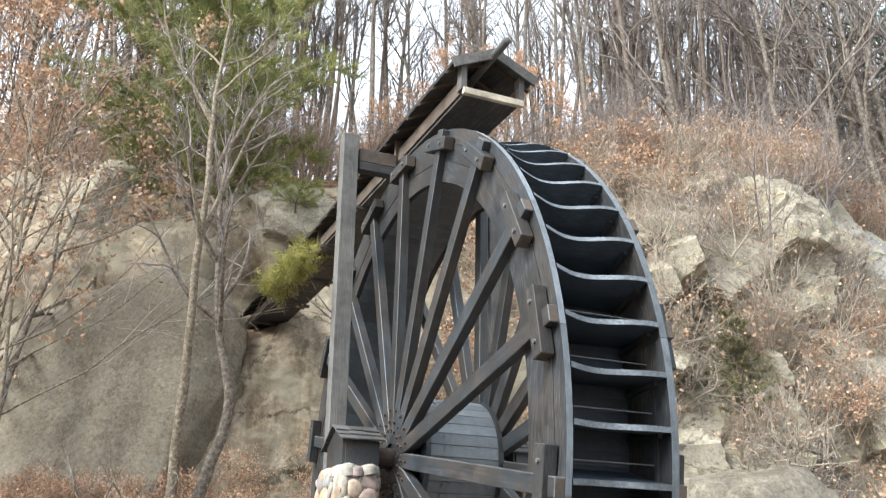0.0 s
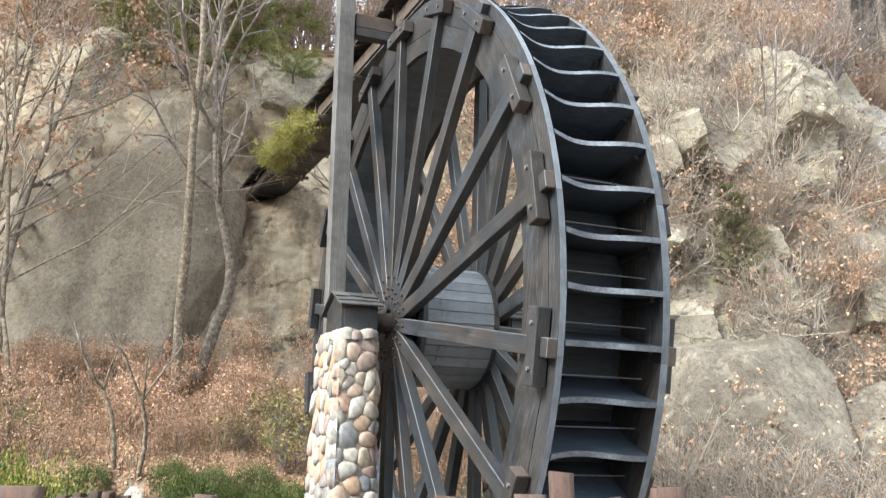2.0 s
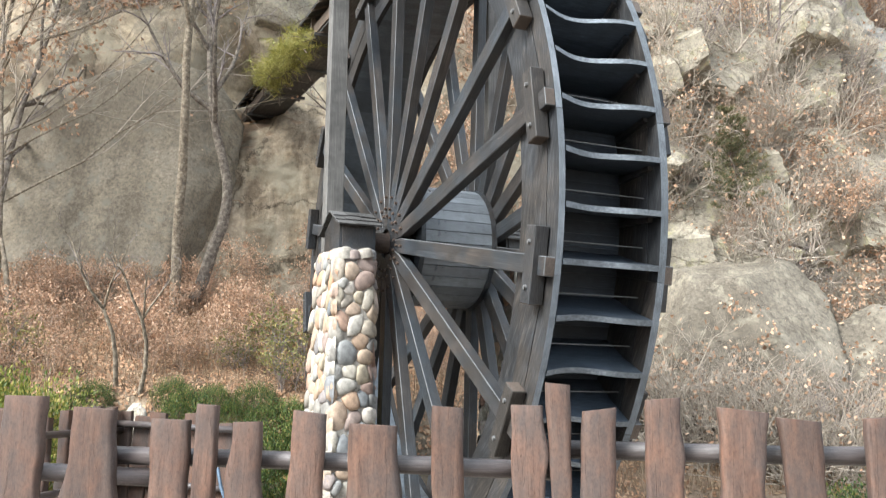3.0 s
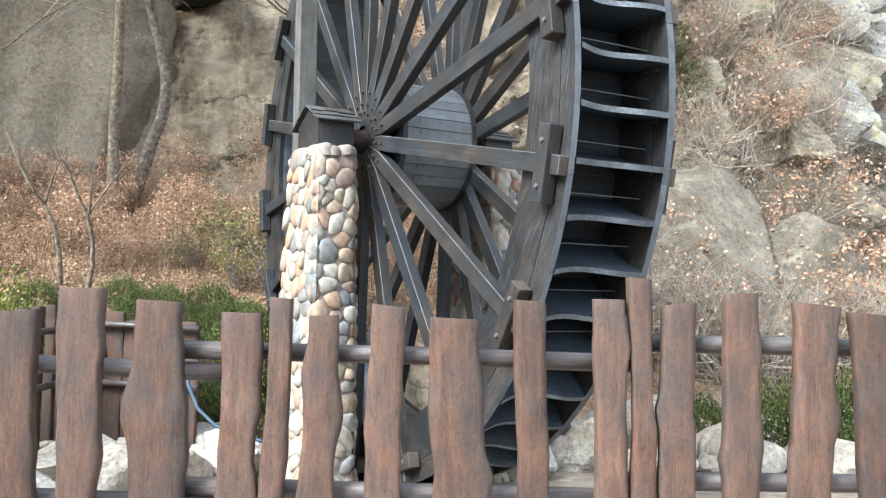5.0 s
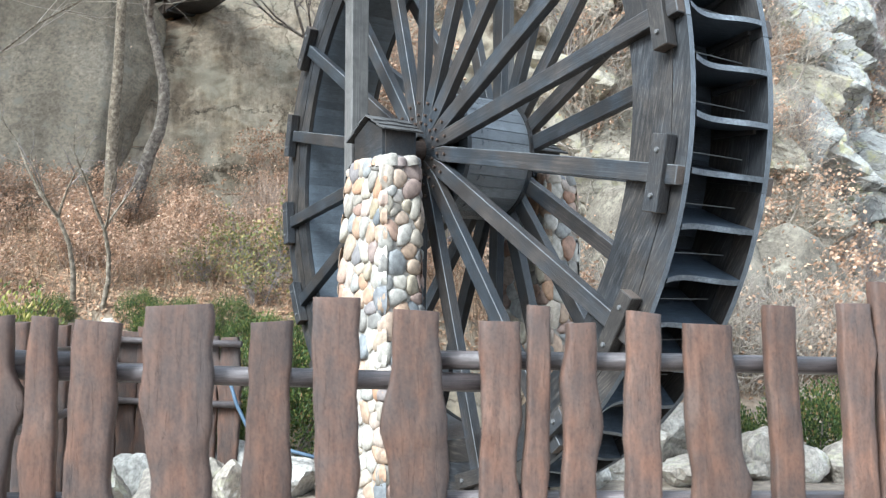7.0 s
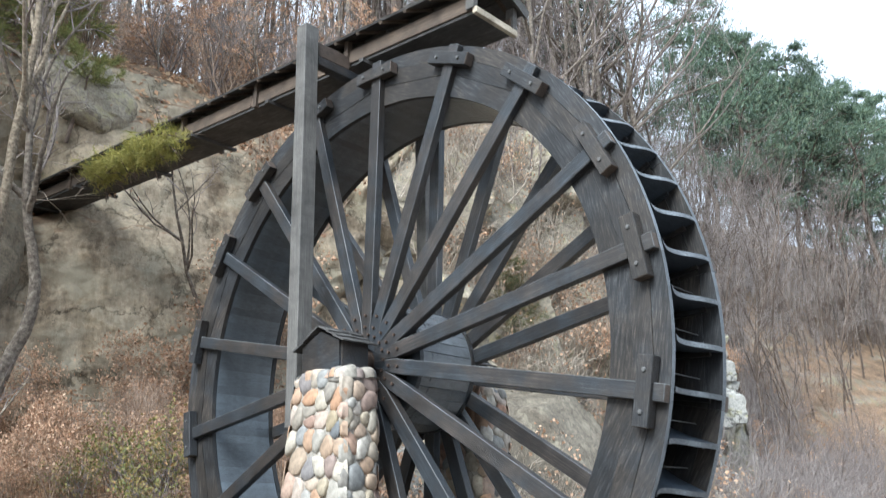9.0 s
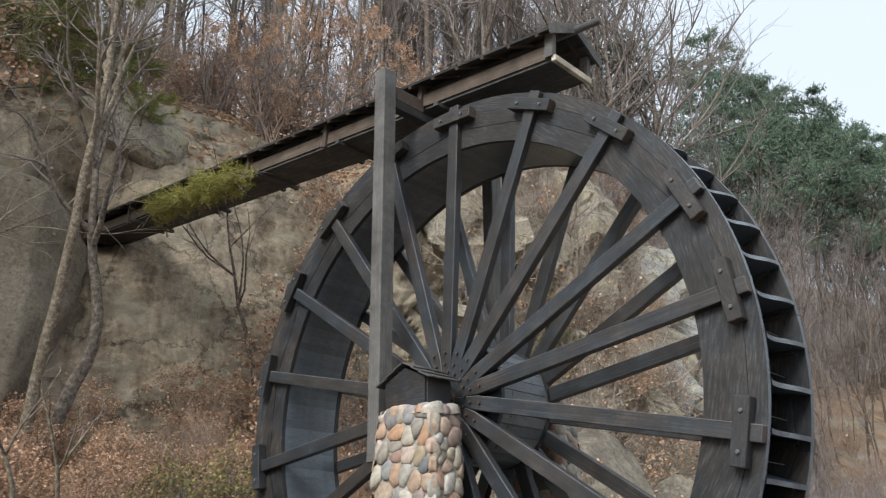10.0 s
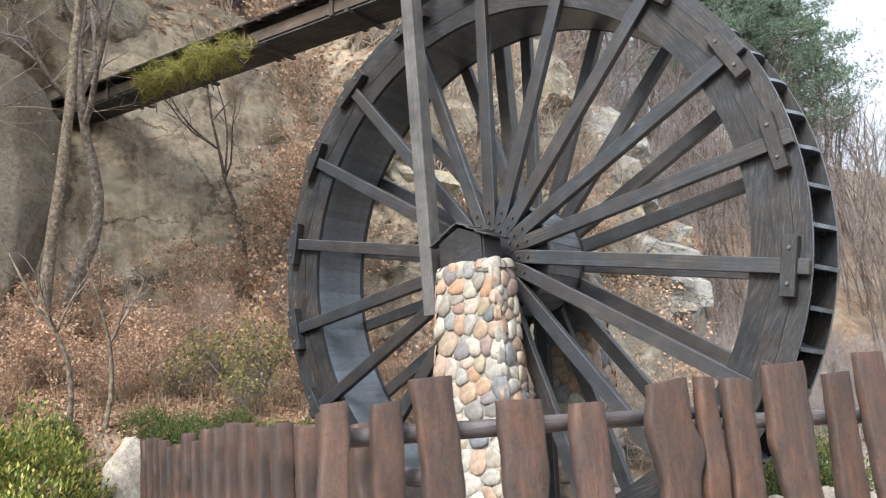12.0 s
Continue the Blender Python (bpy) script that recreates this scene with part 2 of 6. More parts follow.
def hillside_material():
    """Bare rock where the slope is steep, leaf litter and soil where it is gentle."""
    m, nt, ln, bs = nodes_of("cliff_and_litter")
    tc, g = nt.new("ShaderNodeTexCoord"), nt.new("ShaderNodeNewGeometry")
    v = tc.outputs["Object"]
    big = noise_node(nt, ln, v, 0.35, 6, 0.62)
    mid = noise_node(nt, ln, v, 2.1, 9, 0.68)
    fine = noise_node(nt, ln, v, 11, 10, 0.72)
    rc = ramp(nt, [(0.30, (0.155, 0.128, 0.096)), (0.46, (0.265, 0.217, 0.16)), (0.58, (0.335, 0.28, 0.205)), (0.75, (0.275, 0.245, 0.203))])
    ln.new(big.outputs[0], rc.inputs[0])
    pale = ramp(nt, [(0.30, (0.235, 0.217, 0.184)), (0.46, (0.305, 0.286, 0.248)), (0.60, (0.38, 0.36, 0.32)), (0.8, (0.33, 0.322, 0.303))])
    ln.new(big.outputs[0], pale.inputs[0])
    sx = nt.new("ShaderNodeSeparateXYZ")
    ln.new(v, sx.inputs[0])
    side = nt.new("ShaderNodeMapRange")
    side.inputs[1].default_value, side.inputs[2].default_value = 1.0, 6.0
    ln.new(sx.outputs["X"], side.inputs[0])
    pale_x = nt.new("ShaderNodeMapRange")
    pale_x.inputs[1].default_value, pale_x.inputs[2].default_value = 5.0, 8.5
    ln.new(sx.outputs["X"], pale_x.inputs[0])
    base_c = mix_rgb(nt, ln, pale_x.outputs[0], rc.outputs[0], pale.outputs[0])
    md = ramp(nt, [(0.30, (0.50, 0.49, 0.47)), (0.5, (1, 1, 1)), (0.70, (1.36, 1.33, 1.26))])
    ln.new(mid.outputs[0], md.inputs[0])
    fd = ramp(nt, [(0.3, (0.6, 0.6, 0.6)), (0.7, (1.28, 1.28, 1.28))])
    ln.new(fine.outputs[0], fd.inputs[0])
    rock_c = mix_rgb(nt, ln, 1.0, mix_rgb(nt, ln, 1.0, base_c, md.outputs[0], "MULTIPLY"), fd.outputs[0], "MULTIPLY")
    st = noise_node(nt, ln, v, 0.9, 7, 0.65, (1.7, 1.7, 0.12))
    sr = ramp(nt, [(0.42, (0.52, 0.49, 0.46)), (0.52, (1, 1, 1)), (0.66, (1.35, 1.33, 1.3))])
    ln.new(st.outputs[0], sr.inputs[0])
    sf = nt.new("ShaderNodeMapRange")
    sf.inputs[3].default_value, sf.inputs[4].default_value = 0.95, 0.1
    ln.new(side.outputs[0], sf.inputs[0])
    rock_c = mix_rgb(nt, ln, sf.outputs[0], rock_c, sr.outputs[0], "MULTIPLY")
    li = noise_node(nt, ln, v, 1.4, 9, 0.7)
    lr = ramp(nt, [(0.47, (0, 0, 0)), (0.62, (0.85, 0.85, 0.85))])
    ln.new(li.outputs[0], lr.inputs[0])
    lich = mix_rgb(nt, ln, side.outputs[0], (0.255, 0.228, 0.172), (0.31, 0.28, 0.16))
    rock_c = mix_rgb(nt, ln, lr.outputs[0], rock_c, lich)
    vo = nt.new("ShaderNodeTexVoronoi")
    vo.feature = "DISTANCE_TO_EDGE"
    vo.inputs["Scale"].default_value = 0.55
    add = nt.new("ShaderNodeVectorMath")
    ln.new(v, add.inputs[0])
    ln.new(mid.outputs["Color"], add.inputs[1])
    ln.new(add.outputs[0], vo.inputs["Vector"])
    cr = ramp(nt, [(0.0, (0.22, 0.21, 0.2)), (0.02, (1, 1, 1))])
    ln.new(vo.outputs["Distance"], cr.inputs[0])
    rock_c = mix_rgb(nt, ln, 0.7, rock_c, cr.outputs[0], "MULTIPLY")
    vo2 = nt.new("ShaderNodeTexVoronoi")
    vo2.feature = "DISTANCE_TO_EDGE"
    vo2.inputs["Scale"].default_value = 1.7
    wp = nt.new("ShaderNodeMapping")
    wp.inputs["Scale"].default_value, wp.inputs["Rotation"].default_value = (1.0, 1.0, 0.55), (0, radians(14), 0)
    ln.new(add.outputs[0], wp.inputs["Vector"])
    ln.new(wp.outputs[0], vo2.inputs["Vector"])
    cr2 = ramp(nt, [(0.0, (0.35, 0.33, 0.31)), (0.018, (1, 1, 1))])
    ln.new(vo2.outputs["Distance"], cr2.inputs[0])
    spot = noise_node(nt, ln, v, 1.1, 5, 0.6)
    sp = ramp(nt, [(0.45, (0, 0, 0)), (0.56, (0.8, 0.8, 0.8))])
    ln.new(spot.outputs[0], sp.inputs[0])
    rock_c = mix_rgb(nt, ln, sp.outputs[0], rock_c, mix_rgb(nt, ln, 1.0, rock_c, cr2.outputs[0], "MULTIPLY"))
    soil = ramp(nt, [(0.3, (0.085, 0.062, 0.045)), (0.48, (0.195, 0.135, 0.09)), (0.62, (0.295, 0.20, 0.13)), (0.8, (0.23, 0.195, 0.13))])
    ln.new(mid.outputs[0], soil.inputs[0])
    gravel = nt.new("ShaderNodeMath")
    gravel.operation = "MULTIPLY"
    gravel.inputs[1].default_value = 0.35
    wild = nt.new("ShaderNodeMapRange")
    wild.inputs[1].default_value, wild.inputs[2].default_value, wild.inputs[3].default_value, wild.inputs[4].default_value = 10.0, 13.0, 1.0, 0.0
    ln.new(sx.outputs["X"], wild.inputs[0])
    both = nt.new("ShaderNodeMath")
    both.operation = "MULTIPLY"
    ln.new(side.outputs[0], both.inputs[0])
    ln.new(wild.outputs[0], both.inputs[1])
    ln.new(both.outputs[0], gravel.inputs[0])
    soil_c = mix_rgb(nt, ln, 1.0, mix_rgb(nt, ln, gravel.outputs[0], soil.outputs[0], (0.34, 0.30, 0.245)), fd.outputs[0], "MULTIPLY")
    sep = nt.new("ShaderNodeSeparateXYZ")
    ln.new(g.outputs["Normal"], sep.inputs[0])
    am = nt.new("ShaderNodeMath")
    am.operation = "MULTIPLY_ADD"
    am.inputs[1].default_value, am.inputs[2].default_value = 0.45, -0.22
    ln.new(mid.outputs[0], am.inputs[0])
    sm = nt.new("ShaderNodeMath")
    sm.operation = "ADD"
    ln.new(sep.outputs["Z"], sm.inputs[0])
    ln.new(am.outputs[0], sm.inputs[1])
    sl = ramp(nt, [(0.56, (0, 0, 0)), (0.70, (1, 1, 1))])
    ln.new(sm.outputs[0], sl.inputs[0])
    ln.new(mix_rgb(nt, ln, sl.outputs[0], rock_c, soil_c), bs.inputs["Base Color"])
    bs.inputs["Roughness"].default_value = 0.88
    bs.inputs["Specular IOR Level"].default_value = 0.2
    n1 = bump(nt, ln, mid.outputs[0], 0.4, 0.09, bs)
    n2 = bump(nt, ln, fine.outputs[0], 0.6, 0.035, bs, n1)
    n3 = bump(nt, ln, cr.outputs[0], 0.4, 0.05, bs, n2)
    bump(nt, ln, cr2.outputs[0], 0.3, 0.03, bs, n3)
    return m


INK = ((0.0072, 0.0092, 0.0122), (0.0172, 0.0215, 0.0270), (0.055, 0.063, 0.072))
STAIN = (1.45, 0.98, 0.70)
M_DARK = wood("blue_black_timber", *INK, 0.46, (2.2, 9, 9), spec=0.5, stain=STAIN)
M_DARK_Y = wood("blue_black_cross_timber", *INK, 0.46, (9, 2.2, 9), spec=0.5, stain=STAIN)
M_DARK_Z = wood("blue_black_felloe", (0.0076, 0.0084, 0.0100), (0.0180, 0.0194, 0.0222), (0.062, 0.064, 0.067), 0.55, (9, 9, 2.0), spec=0.35, stain=(1.35, 1.08, 0.84))
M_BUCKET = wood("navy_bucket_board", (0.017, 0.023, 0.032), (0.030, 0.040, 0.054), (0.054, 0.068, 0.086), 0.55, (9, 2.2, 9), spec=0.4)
# slate lightened so that the colour itself carries the sky's reflection
M_SOLE_SKY = wood("slate_grey_sole_board", (0.046, 0.056, 0.067), (0.082, 0.098, 0.116), (0.14, 0.162, 0.186), 0.30, (9, 2.2, 9), spec=0.65)
M_WORN = wood("weathered_grey_edge", (0.055, 0.063, 0.072), (0.115, 0.13, 0.147), (0.20, 0.22, 0.24), 0.6, (9, 9, 2))
M_END = wood("sawn_end_grain", (0.030, 0.024, 0.021), (0.066, 0.050, 0.040), (0.12, 0.092, 0.074), 0.7, (6, 6, 6))
M_GREY = wood("greyed_timber", (0.056, 0.053, 0.05), (0.104, 0.099, 0.093), (0.17, 0.161, 0.151), 0.65, (9, 9, 2))
M_ARRIS = wood("worn_arris", (0.035, 0.037, 0.040), (0.075, 0.078, 0.082), (0.15, 0.152, 0.155), 0.55)
M_TROUGH = wood("brown_trough_board", (0.038, 0.028, 0.021), (0.078, 0.057, 0.042), (0.14, 0.105, 0.077), 0.7)
M_TROUGH_Y = wood("brown_bracket", (0.05, 0.037, 0.03), (0.095, 0.07, 0.055), (0.16, 0.12, 0.09), 0.7, (9, 2, 9))
M_SILL = wood("pale_trough_sill", (0.22, 0.19, 0.14), (0.42, 0.37, 0.29), (0.55, 0.50, 0.42), 0.75)
M_FENCE = fence_wood()
M_FENCE_OLD = fence_wood("dark_weathered_log", 0.7, 0.9)
M_RAIL = wood("dark_stained_pole", (0.05, 0.043, 0.043), (0.095, 0.078, 0.076), (0.16, 0.14, 0.135), 0.36, (1.6, 6, 6), spec=0.6)
M_DRUM = wood("sheened_drum_plank", (0.075, 0.085, 0.097), (0.13, 0.146, 0.165), (0.20, 0.22, 0.245), 0.28, (9, 2.2, 9), spec=0.8)
M_IRON = mottled("blackened_iron", [(0.3, (0.03, 0.022, 0.018)), (0.6, (0.07, 0.05, 0.04)), (0.8, (0.16, 0.08, 0.045))], 14, 0.55)
M_ROD = mottled("galvanised_rod", [(0.3, (0.07, 0.07, 0.07)), (0.7, (0.15, 0.15, 0.15))], 30, 0.5)
M_PEBBLE = pebble("river_cobble")
M_MORTAR = mottled("grey_mortar", [(0.3, (0.25, 0.23, 0.20)), (0.7, (0.36, 0.335, 0.30))], 6, 0.95)
M_HILL = hillside_material()
M_BOULDER = rock("grey_brown_boulder", [(0.3, (0.14, 0.119, 0.09)), (0.5, (0.205, 0.175, 0.132)), (0.7, (0.265, 0.23, 0.18))], 1.9, crack=0.2, streak=0.35, lichen=(0.175, 0.16, 0.13))
M_CLIFF = rock("pale_tan_cliff_rock", [(0.3, (0.17, 0.168, 0.157)), (0.5, (0.255, 0.252, 0.236)), (0.72, (0.335, 0.333, 0.316))], 1.4, crack=0.85, lichen=(0.34, 0.325, 0.18), dip=True)
M_TAN = rock("tan_cliff_rock", [(0.3, (0.175, 0.152, 0.118)), (0.5, (0.25, 0.223, 0.177)), (0.72, (0.325, 0.297, 0.243))], 1.4, crack=0.6, lichen=(0.31, 0.285, 0.17), dip=True)
M_BEIGE = rock("beige_weathered_boulder", [(0.3, (0.115, 0.099, 0.078)), (0.5, (0.162, 0.142, 0.113)), (0.7, (0.21, 0.186, 0.15))], 1.6, crack=0.4, streak=0.5, lichen=(0.215, 0.195, 0.15))
M_BRUSH = mottled("reddish_brown_brush", [(0.3, (0.185, 0.135, 0.104)), (0.5, (0.31, 0.23, 0.175)), (0.7, (0.42, 0.325, 0.255))], 3, 0.85, dist=0.004)
M_PALE = rock("pale_granite", [(0.3, (0.31, 0.293, 0.267)), (0.5, (0.43, 0.412, 0.378)), (0.72, (0.52, 0.502, 0.475))], 2.2, crack=0.3)
M_RUBBLE = rock("mixed_rubble", [(0.3, (0.23, 0.20, 0.17)), (0.5, (0.37, 0.33, 0.28)), (0.72, (0.47, 0.45, 0.42))], 2.6, crack=0.3, lichen=(0.40, 0.38, 0.26))
M_GROUND = mottled("packed_soil", [(0.3, (0.14, 0.11, 0.085)), (0.5, (0.23, 0.19, 0.15)), (0.7, (0.31, 0.27, 0.22))], 1.2, 0.95, dist=0.03)
M_BARK_PALE = mottled("pale_furrowed_bark", [(0.34, (0.085, 0.068, 0.05)), (0.5, (0.19, 0.155, 0.115)), (0.66, (0.33, 0.285, 0.22))], 22, 0.9, dist=0.02)
M_BARK = mottled("grey_brown_bark", [(0.34, (0.065, 0.053, 0.043)), (0.5, (0.15, 0.125, 0.103)), (0.66, (0.27, 0.24, 0.20))], 16, 0.9, dist=0.02)
M_BARK_DARK = mottled("dark_pine_bark", [(0.3, (0.062, 0.047, 0.039)), (0.5, (0.115, 0.089, 0.072)), (0.7, (0.185, 0.148, 0.124))], 4, 0.9, dist=0.02)
M_TWIG = mottled("purple_grey_twig", [(0.3, (0.12, 0.10, 0.095)), (0.5, (0.20, 0.17, 0.16)), (0.7, (0.29, 0.255, 0.24))], 3, 0.85, dist=0.004)
M_TWIG_PALE = mottled("pale_beige_twig", [(0.3, (0.23, 0.19, 0.155)), (0.5, (0.35, 0.30, 0.245)), (0.7, (0.45, 0.395, 0.33))], 3, 0.85, dist=0.004)
# distant twigs: colour raised to paint in the haze
M_TWIG_FAR = mottled("purple_brown_twig", [(0.3, (0.17, 0.148, 0.14)), (0.5, (0.265, 0.234, 0.222)), (0.7, (0.355, 0.32, 0.305))], 3, 0.85, dist=0.004)
M_OAK = leafy("dead_oak_leaf", [(0.0, (0.22, 0.13, 0.082)), (0.35, (0.37, 0.225, 0.142)), (0.7, (0.48, 0.315, 0.21)), (1.0, (0.53, 0.395, 0.28))], 0.7)
M_LITTER = leafy("fallen_leaf", [(0.0, (0.18, 0.10, 0.06)), (0.4, (0.36, 0.21, 0.125)), (0.75, (0.48, 0.31, 0.19)), (1.0, (0.45, 0.345, 0.23))], 0.8)
M_HEDGE = leafy("evergreen_leaf", [(0.0, (0.065, 0.10, 0.026)), (0.4, (0.155, 0.19, 0.044)), (0.75, (0.30, 0.31, 0.07)), (1.0, (0.45, 0.34, 0.12))], 0.45)
M_HEDGE_DARK = leafy("dark_azalea_leaf", [(0.0, (0.032, 0.056, 0.022)), (0.55, (0.075, 0.115, 0.035)), (0.9, (0.17, 0.19, 0.05)), (1.0, (0.26, 0.15, 0.07))], 0.5)
M_WEED = leafy("yellow_green_weed", [(0.0, (0.09, 0.10, 0.035)), (0.5, (0.175, 0.17, 0.055)), (0.8, (0.28, 0.23, 0.09)), (1.0, (0.36, 0.22, 0.10))], 0.6)
M_STRAW = leafy("dry_grass", [(0.0, (0.17, 0.115, 0.075)), (0.5, (0.28, 0.20, 0.135)), (1.0, (0.38, 0.30, 0.21))], 0.8)
M_NEEDLE_BRIGHT = leafy("fresh_pine_needle", [(0.0, (0.11, 0.14, 0.05)), (0.5, (0.19, 0.21, 0.075)), (0.85, (0.27, 0.265, 0.10)), (1.0, (0.36, 0.29, 0.13))], 0.55, 0.35)
# distant pines: haze is mixed into this lightened green
M_NEEDLE_FAR = leafy("blue_green_pine_needle", [(0.0, (0.06, 0.098, 0.078)), (0.5, (0.098, 0.148, 0.105)), (1.0, (0.16, 0.20, 0.12))], 0.6, 0.15)
M_NEEDLE_YEL = leafy("yellowing_pine_needle", [(0.0, (0.10, 0.11, 0.028)), (0.5, (0.20, 0.195, 0.048)), (1.0, (0.33, 0.28, 0.085))], 0.6, 0.2)
M_NEEDLE_DULL = leafy("dull_evergreen_needle", [(0.0, (0.085, 0.10, 0.05)), (0.5, (0.15, 0.155, 0.08)), (0.8, (0.22, 0.195, 0.10)), (1.0, (0.31, 0.20, 0.11))], 0.65, 0.15)
M_HOSE = mottled("blue_hose", [(0.3, (0.04, 0.065, 0.10)), (0.7, (0.08, 0.12, 0.17))], 8, 0.4, fine_mul=False)
M_SHINGLE = wood("mossy_bark_shingle", (0.024, 0.024, 0.025), (0.055, 0.053, 0.052), (0.12, 0.115, 0.108), 0.75)


# ---- building helpers ----
class Geo:
    """Collects vertices and faces for one mesh."""

    def __init__(self):
        self.v, self.f, self.mi = [], [], []

    def add(self, verts, faces, mi=0):
        b = len(self.v)
        self.v.extend(tuple(map(float, p)) for p in verts)
        self.f.extend(tuple(b + i for i in q) for q in faces)
        self.mi.extend([mi] * len(faces))

    def box(self, x0, x1, y0, y1, z0, z1, mi=0):
        self.add([(x0, y0, z0), (x1, y0, z0), (x1, y1, z0), (x0, y1, z0), (x0, y0, z1), (x1, y0, z1), (x1, y1, z1), (x0, y1, z1)],
                 [(0, 3, 2, 1), (4, 5, 6, 7), (0, 1, 5, 4), (1, 2, 6, 5), (2, 3, 7, 6), (3, 0, 4, 7)], mi)

    def tube(self, pts, radii, sides=6, caps=True, mi=0):
        pts = [Vector(p) for p in pts]
        rings, ref = [], None
        for i, p in enumerate(pts):
            t = (pts[min(i + 1, len(pts) - 1)] - pts[max(i - 1, 0)]).normalized()
            if ref is None:
                ref = t.orthogonal()
            ref = (ref - t * ref.dot(t))
            ref = ref.normalized() if ref.length > 1e-6 else t.orthogonal().normalized()
            s = t.cross(ref)
            rings.append([p + (ref * math.cos(a) + s * math.sin(a)) * radii[i] for a in [2 * math.pi * k / sides for k in range(sides)]])
        vs = [q for r in rings for q in r]
        fs = []
        for i in range(len(pts) - 1):
            for k in range(sides):
                a, b = i * sides + k, i * sides + (k + 1) % sides
                fs.append((a, b, b + sides, a + sides))
        if caps:
            fs.append(tuple(range(sides))[::-1])
            fs.append(tuple(range((len(pts) - 1) * sides, len(pts) * sides)))
        self.add(vs, fs, mi)

    def mesh(self, name, mats, smooth=False):
        me = bpy.data.meshes.new(name)
        me.from_pydata(self.v, [], self.f)
        for m in mats if isinstance(mats, (list, tuple)) else [mats]:
            me.materials.append(m)
        if any(self.mi):
            me.polygons.foreach_set("material_index", self.mi)
        if smooth:
            me.polygons.foreach_set("use_smooth", [True] * len(me.polygons))
        me.update()
        return me


KIDS = {}


def part(name, geo, mats, parent=None, label="", smooth=False, bevel=0.0):
    """Links a Geo or a ready mesh as one object, under a thing or a part."""
    me = geo if isinstance(geo, bpy.types.Mesh) else geo.mesh(name, mats, smooth)
    ob = new(name, me)
    if parent:
        ob.parent = parent
        KIDS.setdefault(parent.name, []).append(ob)
    if bevel:
        b = ob.modifiers.new("bevel", "BEVEL")
        b.width, b.segments, b.limit_method = bevel, 1, "ANGLE"
    return tagged(ob, label)


def thing(name, m, label, category, group="", kind=""):
    ob = new(name)
    ob.empty_display_size = 0.1
    ob.matrix_world = m
    return tagged(ob, label, category, group, kind)


def smoothstep(a, b, x):
    t = np.clip((np.asarray(x, float) - a) / (b - a), 0, 1)
    return t * t * (3 - 2 * t)


def hash3(i, j, k, seed):
    h = (i * 374761393 + j * 668265263 + k * 2147483647 + seed * 974711) & 0xFFFFFFFF
    h = ((h ^ (h >> 13)) * 1274126177) & 0xFFFFFFFF
    return ((h ^ (h >> 16)) & 0xFFFFFF) / float(0xFFFFFF)


def vnoise(p, seed=0):
    """Smooth noise of -1 to 1 at the rows of p."""
    q = np.floor(p).astype(np.int64)
    f = p - q
    f = f * f * (3 - 2 * f)
    out = 0
    for a in (0, 1):
        for b in (0, 1):
            for c in (0, 1):
                w = (f[:, 0] if a else 1 - f[:, 0]) * (f[:, 1] if b else 1 - f[:, 1]) * (f[:, 2] if c else 1 - f[:, 2])
                out = out + w * hash3(q[:, 0] + a, q[:, 1] + b, q[:, 2] + c, seed)
    return out * 2 - 1


def fbm(p, octaves=4, seed=0, gain=0.5):
    p = np.asarray(p, float)
    out, amp = 0, 1.0
    for o in range(octaves):
        out = out + amp * vnoise(p * 2 ** o + 17.3 * o, seed + o)
        amp *= gain
    return out


def cells(p, seed=0):
    """Cell noise: the distance to the nearest two seeds the nearest cell's own number, and the height of its tilted face."""
    q = np.floor(p).astype(np.int64)
    d1, d2, val, tilt = np.full(len(p), 9.0), np.full(len(p), 9.0), np.zeros(len(p)), np.zeros(len(p))
    for a in (-1, 0, 1):
        for b in (-1, 0, 1):
            for c in (-1, 0, 1):
                i, j, k = q[:, 0] + a, q[:, 1] + b, q[:, 2] + c
                s = np.stack([i + hash3(i, j, k, seed), j + hash3(i, j, k, seed + 1), k + hash3(i, j, k, seed + 2)], 1)
                d = np.linalg.norm(s - p, axis=1)
                near = d < d1
                d2 = np.where(near, d1, np.minimum(d2, d))
                val = np.where(near, hash3(i, j, k, seed + 3), val)
                lean = np.stack([hash3(i, j, k, seed + 5), hash3(i, j, k, seed + 6), hash3(i, j, k, seed + 7)], 1) * 2 - 1
                tilt = np.where(near, ((p - s) * lean).sum(1), tilt)
                d1 = np.minimum(d1, d)
    return d1, d2, val, tilt


# ---- ground and hillside ----
def cliff_y(x):
    """Where the cliff's foot runs, in plan."""
    return np.interp(x, [-60, -12, -5, 0, 5, 8, 11, 16, 24, 40, 80], [10, 12.6, 13.0, 13.8, 14.8, 15.4, 17.6, 20.0, 23.0, 26.0, 32.0])


